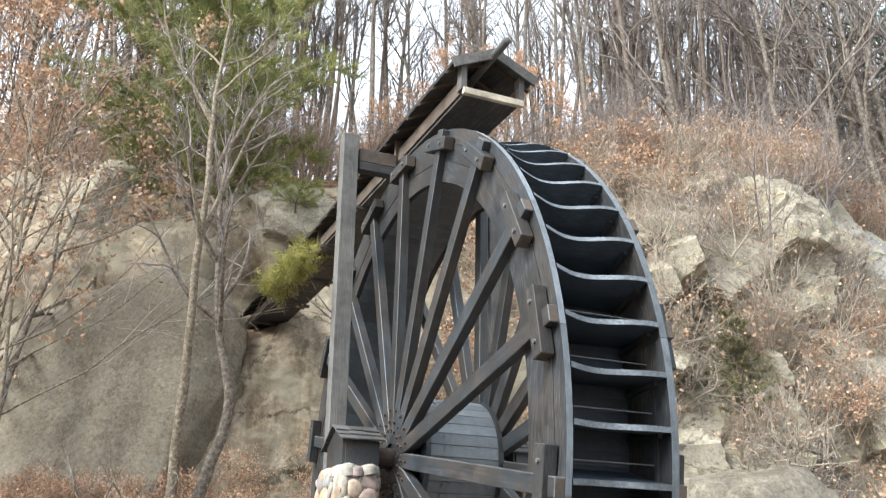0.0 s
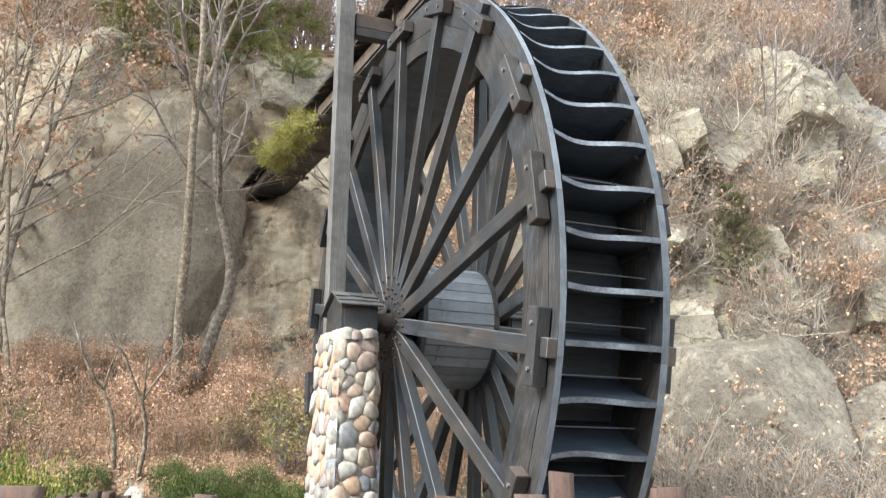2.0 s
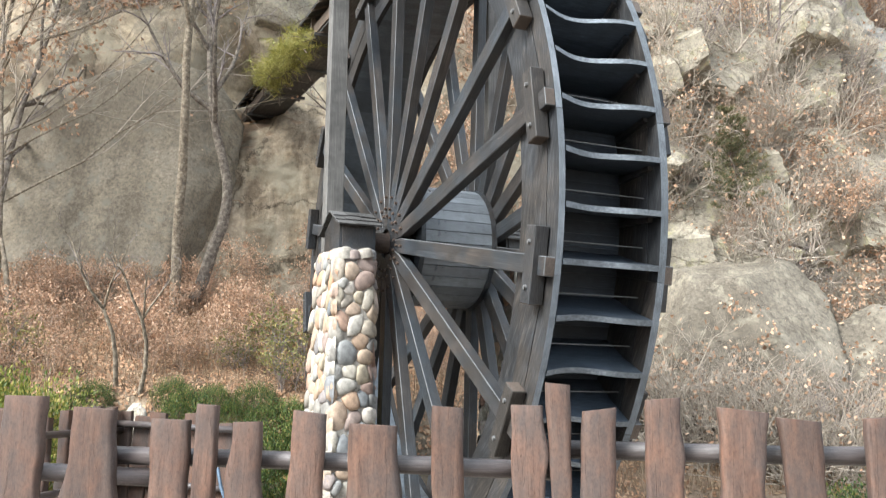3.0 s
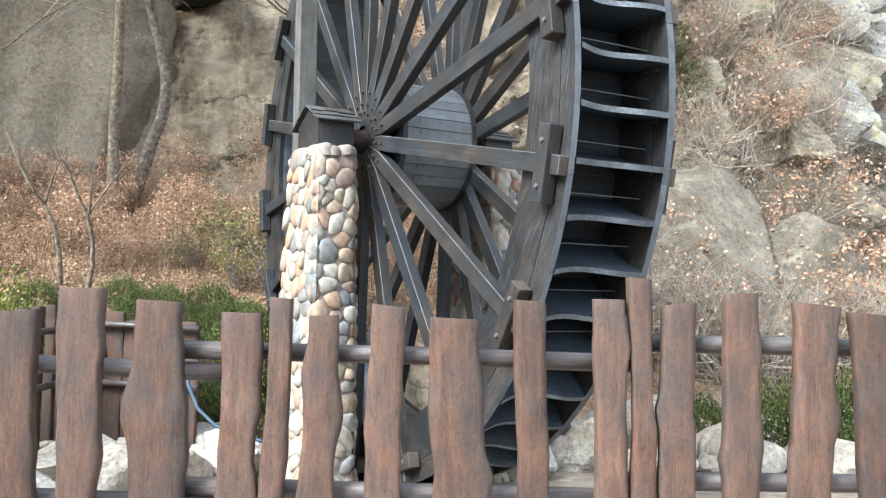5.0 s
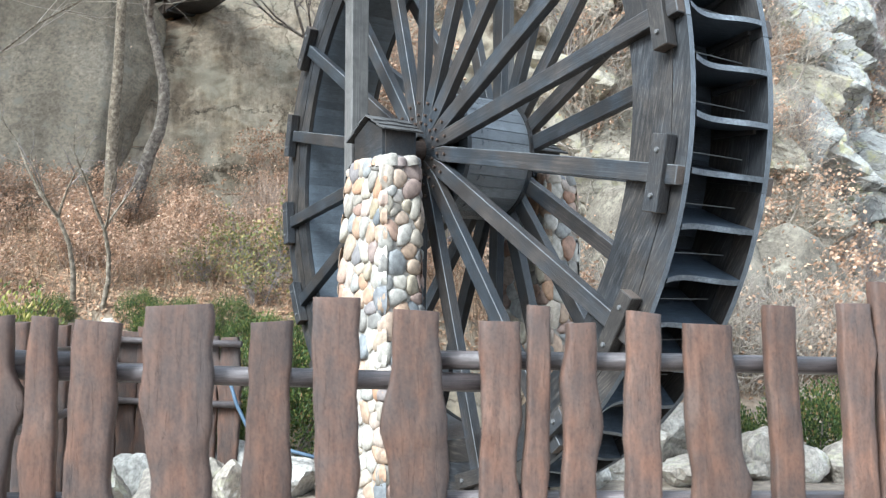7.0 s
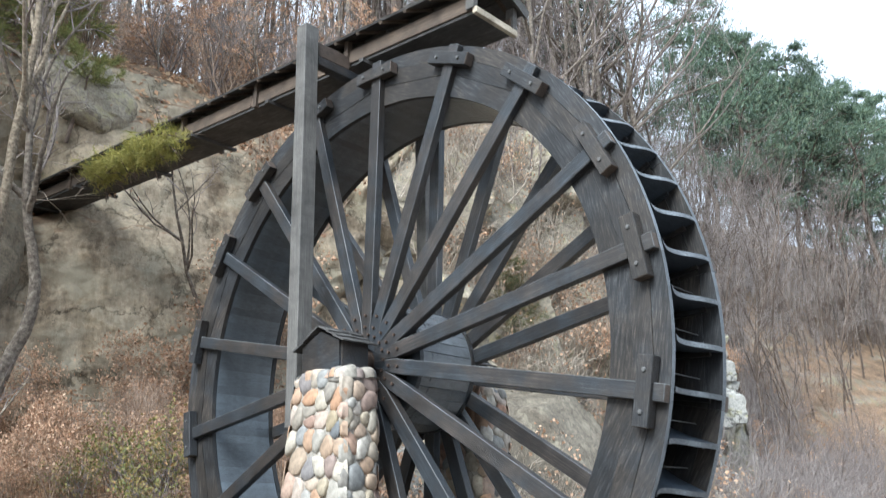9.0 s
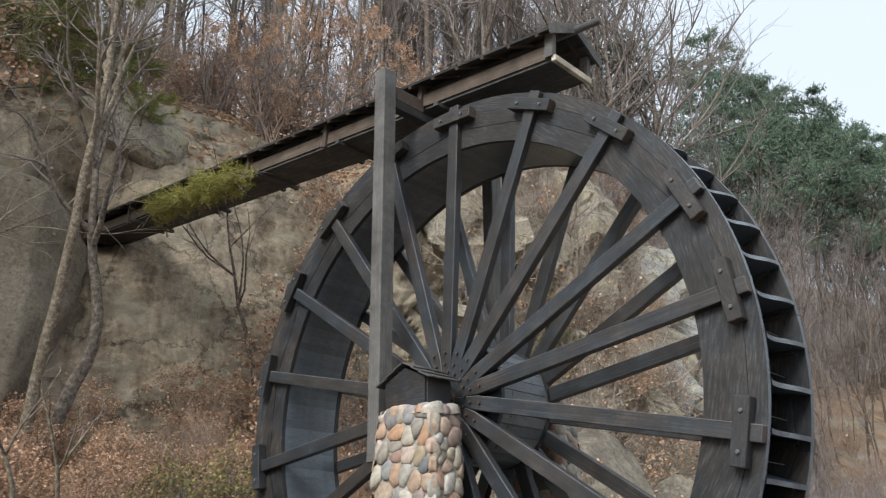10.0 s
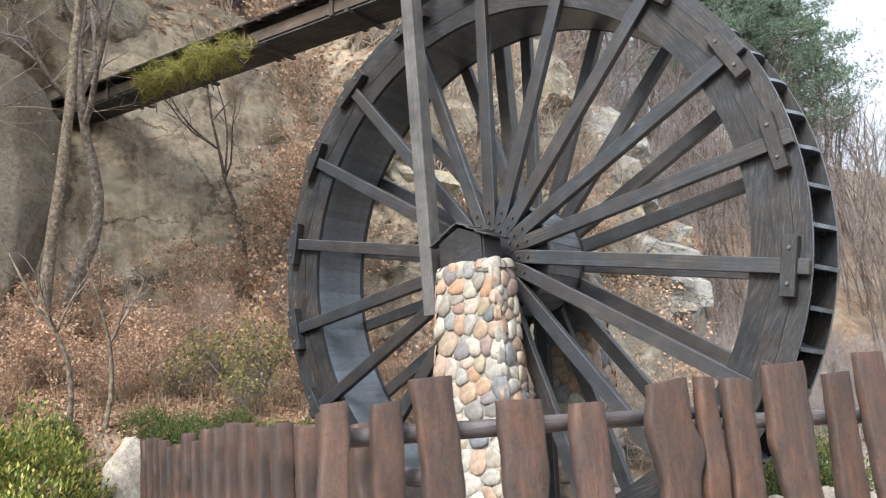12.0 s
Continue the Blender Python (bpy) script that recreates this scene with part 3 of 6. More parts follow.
def hill_height(x, q):
    """Height of the hillside at x and at the distance q behind the cliff's foot."""
    right = smoothstep(0.3, 2.6, x)
    far = smoothstep(13.6, 18.0, x)
    bank_l = np.interp(q, [-9, -4.3, -3.9, -3.3, -0.5, 0.0], [-0.3, -0.05, 0.75, 1.55, 2.85, 3.0])
    bank_r = np.interp(q, [-9, -4.6, -3.6, -2.0, -0.3, 0.0], [-0.3, -0.05, 0.35, 0.9, 1.5, 1.7])
    foot = bank_l * (1 - right) + bank_r * right
    lift = 0.55 * (1 - smoothstep(-1.0, 1.0, x)) + 0.95 * smoothstep(2.0, 3.6, x) * (1 - smoothstep(7.8, 10.0, x))
    top = 9.2 + lift
    depth = 2.4 * (1 - right) + 1.5 * right
    wall = foot + (top - foot) * (right * np.interp(np.clip(q, 0, None) / depth, [0, 0.25, 0.62, 1.0], [0, 0.5, 0.82, 1.0]) + (1 - right) * np.interp(np.clip(q, 0, None) / depth, [0, 0.2, 0.6, 0.88, 1.0], [0, 0.36, 0.78, 0.97, 1.0]))
    slope = np.interp(q - depth, [0, 5.2, 6.7, 13, 60, 400], [0, 4.3, 4.7, 4.2, -2, -30]) - (1 - smoothstep(3, 9, x)) * smoothstep(0, 4.5, q - depth) * 0.9 - lift * smoothstep(0.3, 5.0, q - depth)
    cliff = wall + np.where(q > depth, slope, 0)
    soft = np.interp(q, [-9, -4, 0, 5, 12, 20, 60, 400], [-0.3, -0.05, 1.4, 6.4, 13.2, 22.0, 28.0, -20])
    return cliff * (1 - far) + soft * far


def hillside():
    xs = np.concatenate([np.linspace(-60, -9.5, 26), np.linspace(-9, 18, 420), np.linspace(18.5, 80, 50)])
    qs = np.concatenate([np.linspace(-9, -4.6, 8), np.linspace(-4.4, -0.05, 50), np.linspace(0, 0.62, 90), np.linspace(0.635, 2.6, 90), np.linspace(2.7, 9, 50), np.linspace(9.5, 60, 24), np.array([120, 400])])
    X, Q = np.meshgrid(xs, qs)
    Y = cliff_y(X) + Q
    Z = hill_height(X, Q)
    P = np.stack([X.ravel(), Y.ravel(), Z.ravel()], 1)
    q = Q.ravel()
    x = P[:, 0]
    right = smoothstep(0.3, 2.6, x)
    rough = smoothstep(-0.5, 0.25, q) * (1 - smoothstep(2.0, 3.4, q)) * (1 - smoothstep(14, 19, x))
    # blocks cut by joints that dip to the right, more broken on the right-hand cliff
    dip = P @ np.array([[0.86, 0.0, 0.5], [0.0, 1.0, 0.0], [-0.5, 0.0, 0.86]]).T
    warp = fbm(P * 0.6, 2, 5)[:, None] * 0.18
    d1, d2, val, tilt = cells(dip * np.array([0.42, 0.5, 0.75]) + warp, 11)
    e1, e2, val2, tilt2 = cells(dip * np.array([1.1, 1.2, 2.0]) + 7.7 + warp, 31)
    f1, f2, val3, tilt3 = cells(dip * np.array([2.6, 2.8, 4.4]) + 3.1, 47)
    joint = 1 - smoothstep(0.0, 0.09, d2 - d1)
    out = rough * ((0.05 + 0.32 * right) * ((val - 0.5) * 0.9 + tilt * 0.75 - 0.22 * joint) + (0.06 + 0.35 * right) * ((val2 - 0.5) * 0.30 + tilt2 * 0.34) + (0.22 + 0.3 * right) * ((val3 - 0.5) * 0.09 + tilt3 * 0.12))
    out += rough * (0.045 + 0.055 * right) * fbm(P * 1.6, 4, 3)
    bulge = rough * (0.09 + 0.26 * right) * fbm(P * np.array([0.3, 0.3, 0.25]), 2, 9)
    P[:, 1] -= out + bulge
    # a hollow in the rock where the trough ends
    P[:, 1] += 1.3 * np.exp(-((P[:, 0] + 3.75) / 0.75) ** 2 - ((P[:, 2] - 6.9) / 0.85) ** 2)
    P[:, 0] -= 0.35 * out * (x > 9)
    P[:, 2] += (0.05 + 0.05 * right + 0.16 * smoothstep(1.3, 4, q)) * fbm(P * 0.7, 4, 21) * smoothstep(-4.5, -3.4, q) + 0.10 * rough * (val2 - 0.5)
    n, m = X.shape
    idx = np.arange(n * m).reshape(n, m)
    faces = np.stack([idx[:-1, :-1], idx[:-1, 1:], idx[1:, 1:], idx[1:, :-1]], -1).reshape(-1, 4)
    me = bpy.data.meshes.new("hillside")
    me.from_pydata(P.tolist(), [], faces.tolist())
    me.materials.append(M_HILL)
    me.polygons.foreach_set("use_smooth", [True] * len(me.polygons))
    me.update()
    return tagged(new("hillside", me), "steep wooded hillside with a bare rock cliff", "hillside", kind="structure")


HILL = hillside()
TERRAIN = BVHTree.FromPolygons([v.co.copy() for v in HILL.data.vertices], [tuple(p.vertices) for p in HILL.data.polygons])
g = Geo()
gx, gy = np.linspace(-1, 1, 61), np.linspace(-1, 1, 61)
spread = lambda a: 12 * a + 1500 * a ** 5
vs = [(spread(a), 4 + spread(b), 0.02 * math.sin(9 * a + 4 * b)) for b in gy for a in gx]
g.add(vs, [(j * 61 + i, j * 61 + i + 1, j * 61 + i + 62, j * 61 + i + 61) for j in range(60) for i in range(60)])
tagged(part("ground", g, M_GROUND, smooth=True), "bare packed earth round the wheel", "ground", kind="structure")


# a quick look-up of the hillside's height for planting
def ground_z(x, y):
    p, _, _, _ = TERRAIN.ray_cast(Vector((x, y, 60)), Vector((0, 0, -1)))
    return max(p.z, 0.0) if p else 0.0


# ---- water wheel ----
AXLE_Z = 2.818
AXLE = Matrix.Translation((-0.5217, 7.258, AXLE_Z)) @ Matrix.Rotation(radians(-66.97), 4, "Z")
R_OUT, R_IN, N_SPOKE, PHASE = 2.77, 2.326, 18, 7.1
SPOKE_OFF = (1.4, -0.8, 0.1, -0.5, -0.2, -0.9, 0.1, -0.5, -0.1, 0.5, 0.1, 0.3, -0.3, 0.2, 0.4, -0.2, 0.3, 0.9)  # degrees by which each spoke is out of step
F0, F1, B0, B1 = 0.055, 0.102, 0.748, 0.804
MIDN = (F0 + B1) / 2


def arc_piece(r0, r1, y0, y1, a0, a1, steps, worn=False):
    """A stretch of ring; r0 and r1 are radii, or functions of the angle."""
    g = Geo()
    vs = []
    for i in range(steps + 1):
        a = a0 + (a1 - a0) * i / steps
        c, s = math.cos(a), math.sin(a)
        p, q = (r(a) if callable(r) else r for r in (r0, r1))
        vs += [(p * c, y0, p * s), (q * c, y0, q * s), (q * c, y1, q * s), (p * c, y1, p * s)]
    g.v = vs
    for i in range(steps):
        b = i * 4
        for k, mi in ((0, 0), (1, 1 if worn else 0), (2, 0), (3, 0)):
            j = (k + 1) % 4
            g.f.append((b + k, b + j, b + 4 + j, b + 4 + k))
            g.mi.append(mi)
    g.f += [(3, 2, 1, 0), (steps * 4, steps * 4 + 1, steps * 4 + 2, steps * 4 + 3)]
    g.mi += [0, 0]
    return g


def turn_y(a):
    return Matrix.Rotation(-a, 4, "Y")


def place(ob, m):
    ob.matrix_local = m
    return ob


def build_wheel():
    w = thing("water_wheel", AXLE, "huge dark-stained wooden overshot water wheel with many spokes", "water wheel")
    step = 2 * math.pi / N_SPOKE
    # rims: three rows of felloes, cut straight where they meet
    def chord(r):
        return lambda a: r * math.cos(step / 2) / math.cos(a - step / 2)
    gap = 0.003
    for y0, y1 in ((F0, F1), (B0, B1)):
        rows = (("inner_felloe", R_IN, chord(2.525), 0.004, False), ("middle_felloe", chord(2.525 + gap), chord(2.675), 0.0, False), ("outer_felloe", chord(2.675 + gap), R_OUT, 0.003, True))
        for name, r0, r1, sink, worn in rows:
            me = arc_piece(r0, r1, y0 + sink, y1 - sink, 0.0006, step - 0.0006, 8, worn).mesh(name, [M_DARK_Z, M_WORN])
            for k in range(N_SPOKE):
                place(part(name, me, None, w), turn_y(radians(PHASE) + k * step))
    # sole boards that close the buckets towards the hub
    sole = Geo()
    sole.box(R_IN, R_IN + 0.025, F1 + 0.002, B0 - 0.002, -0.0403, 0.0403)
    # hub-facing side takes the paler colour with the painted sky reflection
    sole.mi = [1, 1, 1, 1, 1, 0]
    sole = sole.mesh("sole_board", [M_SOLE_SKY, M_BUCKET])
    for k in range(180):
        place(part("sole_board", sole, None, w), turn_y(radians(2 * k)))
    # buckets: each paddle's outer edge is scooped out between the rims
    pd = Geo()
    cols = 12
    vs, fs, mi = [], [], []
    for i in range(cols + 1):
        s = i / cols
        y = F1 - 0.002 + (B0 - F1 + 0.004) * s
        ro = R_OUT + 0.008 - 0.055 * math.sin(math.pi * s ** 0.75) ** 1.6 - 0.012 * math.sin(2 * math.pi * s)
        for r, zc in ((R_IN + 0.02, 0.035), (2.56, 0.0), (ro, -0.012)):
            vs += [(r, y, zc - 0.017), (r, y, zc + 0.017)]
    for i in range(cols):
        a, b = i * 6, (i + 1) * 6
        for k in (0, 2):
            fs += [(a + k, a + k + 2, b + k + 2, b + k), (a + k + 1, b + k + 1, b + k + 3, a + k + 3)]
            mi += [0, 0]
        fs += [(a + 4, a + 5, b + 5, b + 4), (a, b, b + 1, a + 1)]
        mi += [1, 0]
    pd.v, pd.f, pd.mi = vs, fs, mi
    paddle = pd.mesh("paddle", [M_BUCKET, M_WORN])
    rod = Geo()
    rod.tube([(2.60, F1, 0), (2.60, B0, 0)], [0.004, 0.004], 6)
    rod = rod.mesh("tie_rod", [M_ROD])
    cleat = Geo()
    cleat.box(2.38, 2.69, B0 - 0.03, B0 + 0.001, -0.05, -0.022)
    cleat = cleat.mesh("cleat", [M_DARK])
    for k in range(54):
        a = radians(2.35 + 360 / 54 * k)
        place(part("paddle", paddle, None, w), turn_y(a))
        place(part("tie_rod", rod, None, w, "thin grey metal rod"), turn_y(a + radians(2.3)))
        place(part("cleat", cleat, None, w), turn_y(a))
    # spokes, tapered where they crowd in on the hub, with a strap bolted across each end
    def spoke_mesh(y0, y1):
        g = Geo()
        rings = [(0.12, 0.024), (0.36, 0.060), (1.2, 0.060), (2.0, 0.058), (2.762, 0.056)]
        vs = []
        for r, h in rings:
            vs += [(r, y0, -h), (r, y1, -h), (r, y1, h), (r, y0, h)]
        g.v = vs
        for i in range(len(rings) - 1):
            b = i * 4
            for k in range(4):
                j = (k + 1) % 4
                g.f.append((b + k, b + j, b + 4 + j, b + 4 + k))
                g.mi.append(0)
        e = (len(rings) - 1) * 4
        g.f += [(3, 2, 1, 0), (e, e + 1, e + 2, e + 3)]
        g.mi += [0, 1]
        return g.mesh("spoke", [M_DARK, M_END, M_ARRIS])
    strap = Geo()
    strap.box(2.575, 2.685, -0.045, 0.045, -0.225, 0.225)
    for f in (3, 5):
        strap.mi[f] = 0
    strap.mi[0] = strap.mi[1] = 1
    strap = strap.mesh("strap", [M_DARK_Z, M_END])
    bolt = Geo()
    bolt.tube([(0, -0.055, 0), (0, -0.04, 0)], [0.013, 0.016], 8)
    bolt = bolt.mesh("bolt", [M_ROD])
    hub_bolt = Geo()
    hub_bolt.tube([(0, -0.02, 0), (0, 0.02, 0)], [0.012, 0.014], 6)
    hub_bolt = hub_bolt.mesh("hub_bolt", [M_IRON])
    for front in (True, False):
        y0, y1 = (-0.005, 0.075) if front else (2 * MIDN - 0.075, 2 * MIDN + 0.005)
        sp = spoke_mesh(y0, y1)
        for k in range(N_SPOKE):
            a = radians(PHASE + SPOKE_OFF[k]) + k * step
            o = place(part("spoke", sp, None, w, bevel=0.005), turn_y(a))
            o.modifiers["bevel"].material = 2
            yc = 0.005 if front else 2 * MIDN - 0.005
            st = place(part("strap", strap, None, w, bevel=0.005), turn_y(a) @ Matrix.Translation((0, yc, 0)) @ (Matrix.Identity(4) if front else Matrix.Rotation(math.pi, 4, "X")))
            for s in (-0.13, 0.13):
                place(part("bolt", bolt, None, st), Matrix.Translation((2.63, -0.003, s)))
            for r, da in ((0.30, 0.0), (0.40, 0.0), (0.235, 0.5)):
                place(part("hub_bolt", hub_bolt, None, w), turn_y(a + da * step) @ Matrix.Translation((r, -0.005 if front else 2 * MIDN + 0.005, 0)))
    # hub drum of narrow planks with a hoop at each end
    dr = Geo()
    n = 34
    r = 0.515
    h = math.pi * r / n - 0.003
    dr.box(r - 0.03, r, 0.125, B1 - 0.02, -h, h)
    dr = dr.mesh("drum_plank", [M_DRUM])
    for k in range(n):
        place(part("drum_plank", dr, None, w), turn_y(2 * math.pi * k / n))
    for y in (0.118, B1 - 0.055):
        part("drum_hoop", arc_piece(0.40, 0.528, y, y + 0.04, 0, 2 * math.pi, 48), [M_DARK], w)
    for y in (0.0, B1 - 0.07):
        part("hub_plate", arc_piece(0.06, 0.26, y + 0.02, y + 0.15, 0, 2 * math.pi, 36), [M_IRON], w, "rusty iron hub plate")
    ax = Geo()
    ax.tube([(0, -0.45, 0), (0, 0, 0), (0, B1, 0), (0, B1 + 0.55, 0)], [0.075, 0.085, 0.085, 0.075], 20)
    part("axle", ax, [M_IRON], w, "round iron axle", smooth=False)
    return w


build_wheel()


# ---- cobble-faced pillars that carry the axle ----
def clip_cell(poly, px, py, qx, qy):
    """The part of poly nearer to p than to q."""
    mx, my, nx, ny = (px + qx) / 2, (py + qy) / 2, qx - px, qy - py
    out = []
    for i, a in enumerate(poly):
        b = poly[(i + 1) % len(poly)]
        da, db = (a[0] - mx) * nx + (a[1] - my) * ny, (b[0] - mx) * nx + (b[1] - my) * ny
        if da <= 0:
            out.append(a)
        if da * db < 0:
            t = da / (da - db)
            out.append((a[0] + (b[0] - a[0]) * t, a[1] + (b[1] - a[1]) * t))
    return out


def cobbles(width, height, size, rng):
    """Outlines of closely laid stones on a wall of that size: lists of (s, t) from the middle of the foot."""
    cols, rows = max(2, round(width / size)), max(2, round(height / size))
    pts = []
    for j in range(rows):
        for i in range(cols):
            if rng.random() < 0.34:
                continue
            pts.append(((i + 0.5 + 0.5 * (j % 2) - 0.25 + rng.uniform(-0.42, 0.42)) / cols * width - width / 2, (j + 0.5 + rng.uniform(-0.42, 0.42)) / rows * height))
    out = []
    for i, (px, py) in enumerate(pts):
        poly = [(-width / 2, 0), (width / 2, 0), (width / 2, height), (-width / 2, height)]
        for j, (qx, qy) in enumerate(pts):
            if i != j and abs(qx - px) < 4 * size and abs(qy - py) < 4 * size:
                poly = clip_cell(poly, px, py, qx, qy)
                if len(poly) < 3:
                    break
        if len(poly) >= 3:
            out.append(poly)
    return out


def stone_geo(poly, deep, rng):
    """A rounded cobble that fills an outline: a low dome in (s, depth, t)."""
    g = Geo()
    cx, cy = sum(p[0] for p in poly) / len(poly), sum(p[1] for p in poly) / len(poly)
    k = 11
    ring = []
    for i in range(k):
        a = 2 * math.pi * i / k
        dx, dy = math.cos(a), math.sin(a)
        best = 9.0
        for m, p in enumerate(poly):
            q = poly[(m + 1) % len(poly)]
            ex, ey = q[0] - p[0], q[1] - p[1]
            den = dx * ey - dy * ex
            if abs(den) > 1e-9:
                t = ((p[0] - cx) * ey - (p[1] - cy) * ex) / den
                if t > 0:
                    best = min(best, t)
        ring.append(best)
    mean = sum(ring) / k
    ring = [min(x, mean * 1.8) * rng.uniform(1.0, 1.09) for x in ring]
    ring = [(ring[i - 1] + 7 * ring[i] + ring[(i + 1) % k]) / 9 for i in range(k)]
    tx, ty = rng.uniform(-0.12, 0.12), rng.uniform(-0.12, 0.12)
    vs = []
    for f, dep in ((0.99, 0.02), (0.965, -0.35 * deep), (0.87, -0.78 * deep), (0.55, -1.0 * deep)):
        for i in range(k):
            a = 2 * math.pi * i / k
            vs.append((cx + math.cos(a) * ring[i] * f, dep + rng.uniform(-0.002, 0.002) + (tx * math.cos(a) + ty * math.sin(a)) * ring[i] * f * (dep < 0), cy + math.sin(a) * ring[i] * f))
    vs.append((cx, -1.06 * deep, cy))
    fs = [(j * k + i, j * k + (i + 1) % k, (j + 1) * k + (i + 1) % k, (j + 1) * k + i) for j in range(3) for i in range(k)]
    fs += [(3 * k + i, 3 * k + (i + 1) % k, 4 * k) for i in range(k)]
    g.add(vs, fs)
    return g


def build_pillar(seed, u0, u1, n0, n1, single_sides):
    """A pillar whose back leans out towards the foot. single_sides: the sides of which each stone is an object of its own."""
    rng = random.Random(seed)
    p = thing("stone_pillar", AXLE @ Matrix.Translation(((u0 + u1) / 2, (n0 + n1) / 2, -AXLE_Z)), "tapering pillar faced with rounded river cobbles", "pillar", "pillars under the axle")
    a, b, top, ba = (u1 - u0) / 2, (n1 - n0) / 2, 2.66, 0.03

    def shape(v):
        """Rounds the pillar's corners and shoulder, and lets its back lean out."""
        x, y, z = v
        e = ba * (1 - z / top)
        X, Y = abs(x) / (a + e), abs(y) / (b + e)
        m = max(X, Y)
        f = m / (X ** 7 + Y ** 7) ** (1 / 7) if m > 1e-6 else 1.0
        f *= 1 - 0.07 * min(1.3, max(0.0, (z - top + 0.16) / 0.16)) ** 2
        x, y = x * f, y * f
        return Vector((x - 0.24 * (1 - z / top) * (a - x) / (2 * a), y, z))
    core = Geo()
    ring = [(s, -1) for s in np.linspace(-1, 0.8, 10)] + [(1, s) for s in np.linspace(-1, 0.8, 10)] + [(-s, 1) for s in np.linspace(-1, 0.8, 10)] + [(-1, -s) for s in np.linspace(-1, 0.8, 10)]
    levels = [-0.1, 0.8, 1.7, top - 0.16, top - 0.08, top]
    for z in levels:
        e = ba * (1 - z / top)
        core.v += [tuple(shape((x * (a + e), y * (b + e), z))) for x, y in ring]
    n = len(ring)
    core.f = [(j * n + i, j * n + (i + 1) % n, (j + 1) * n + (i + 1) % n, (j + 1) * n + i) for j in range(len(levels) - 1) for i in range(n)] + [tuple((len(levels) - 1) * n + i for i in range(n))]
    core.mi = [0] * len(core.f)
    part("mortar_core", core, [M_MORTAR], p, "grey mortar between the cobbles")
    rest = Geo()
    for side, (half, out) in enumerate(((a, b), (b, a), (a, b), (b, a))):
        wide = 2 * half + 2 * ba
        lean = math.atan2(ba, top)
        m = Matrix.Rotation(side * math.pi / 2, 4, "Z") @ Matrix.Translation((0, -out - ba + 0.002, -0.02)) @ Matrix.Rotation(-lean, 4, "X")
        for poly in cobbles(wide + 0.05, top + 0.045, 0.115, rng):
            poly = [(s * (1 - ba / (half + ba) * t / top), t) for s, t in poly]
            g = stone_geo(poly, rng.uniform(0.014, 0.030), rng)
            g.v = [shape(m @ Vector(v)) for v in g.v]
            if side in single_sides:
                mid = sum(g.v, Vector()) / len(g.v)
                g.v = [tuple(v - mid) for v in g.v]
                part("cobble", g, [M_PEBBLE], p, smooth=True).matrix_local = Matrix.Translation(mid)
            else:
                rest.add(g.v, g.f)
    crown = Geo()
    for i in range(34):
        s, t = rng.uniform(-0.8, 0.8) * a, rng.uniform(-0.7, 0.7) * b
        if i < 16:
            s, t = ((i % 8 + 0.5) / 8 * 2 - 1) * a * 0.93, (-b + 0.045 if i < 8 else b - 0.045)
        elif i < 22:
            s, t = (a - 0.05) * (1 if i < 19 else -1), ((i % 3) - 1) * b * 0.55
        m = Matrix.Translation((s, t, top - 0.03 + rng.uniform(-0.015, 0.015))) @ Matrix.Rotation(rng.uniform(-0.35, 0.35), 4, "X") @ Matrix.Rotation(-math.pi / 2, 4, "X") @ Matrix.Rotation(rng.uniform(0, 6), 4, "Y")
        w = rng.uniform(0.055, 0.095)
        g = stone_geo([(math.cos(q) * w, math.sin(q) * w * 0.75) for q in [k * 0.785 for k in range(8)]], rng.uniform(0.045, 0.075), rng)
        crown.add([m @ Vector(v) for v in g.v], g.f)
    tagged(part("cobble_cap", crown, [M_PEBBLE], p, smooth=True), kind="stuff")
    tagged(part("cobble_facing", rest, [M_PEBBLE], p, smooth=True), kind="stuff")
    return p


PN0, PN1 = -0.545, -0.205
build_pillar(3, -0.235, 0.375, PN0, PN1, (0, 1))
build_pillar(4, -0.235, 0.375, 2 * MIDN - PN1, 2 * MIDN - PN0, (1,))


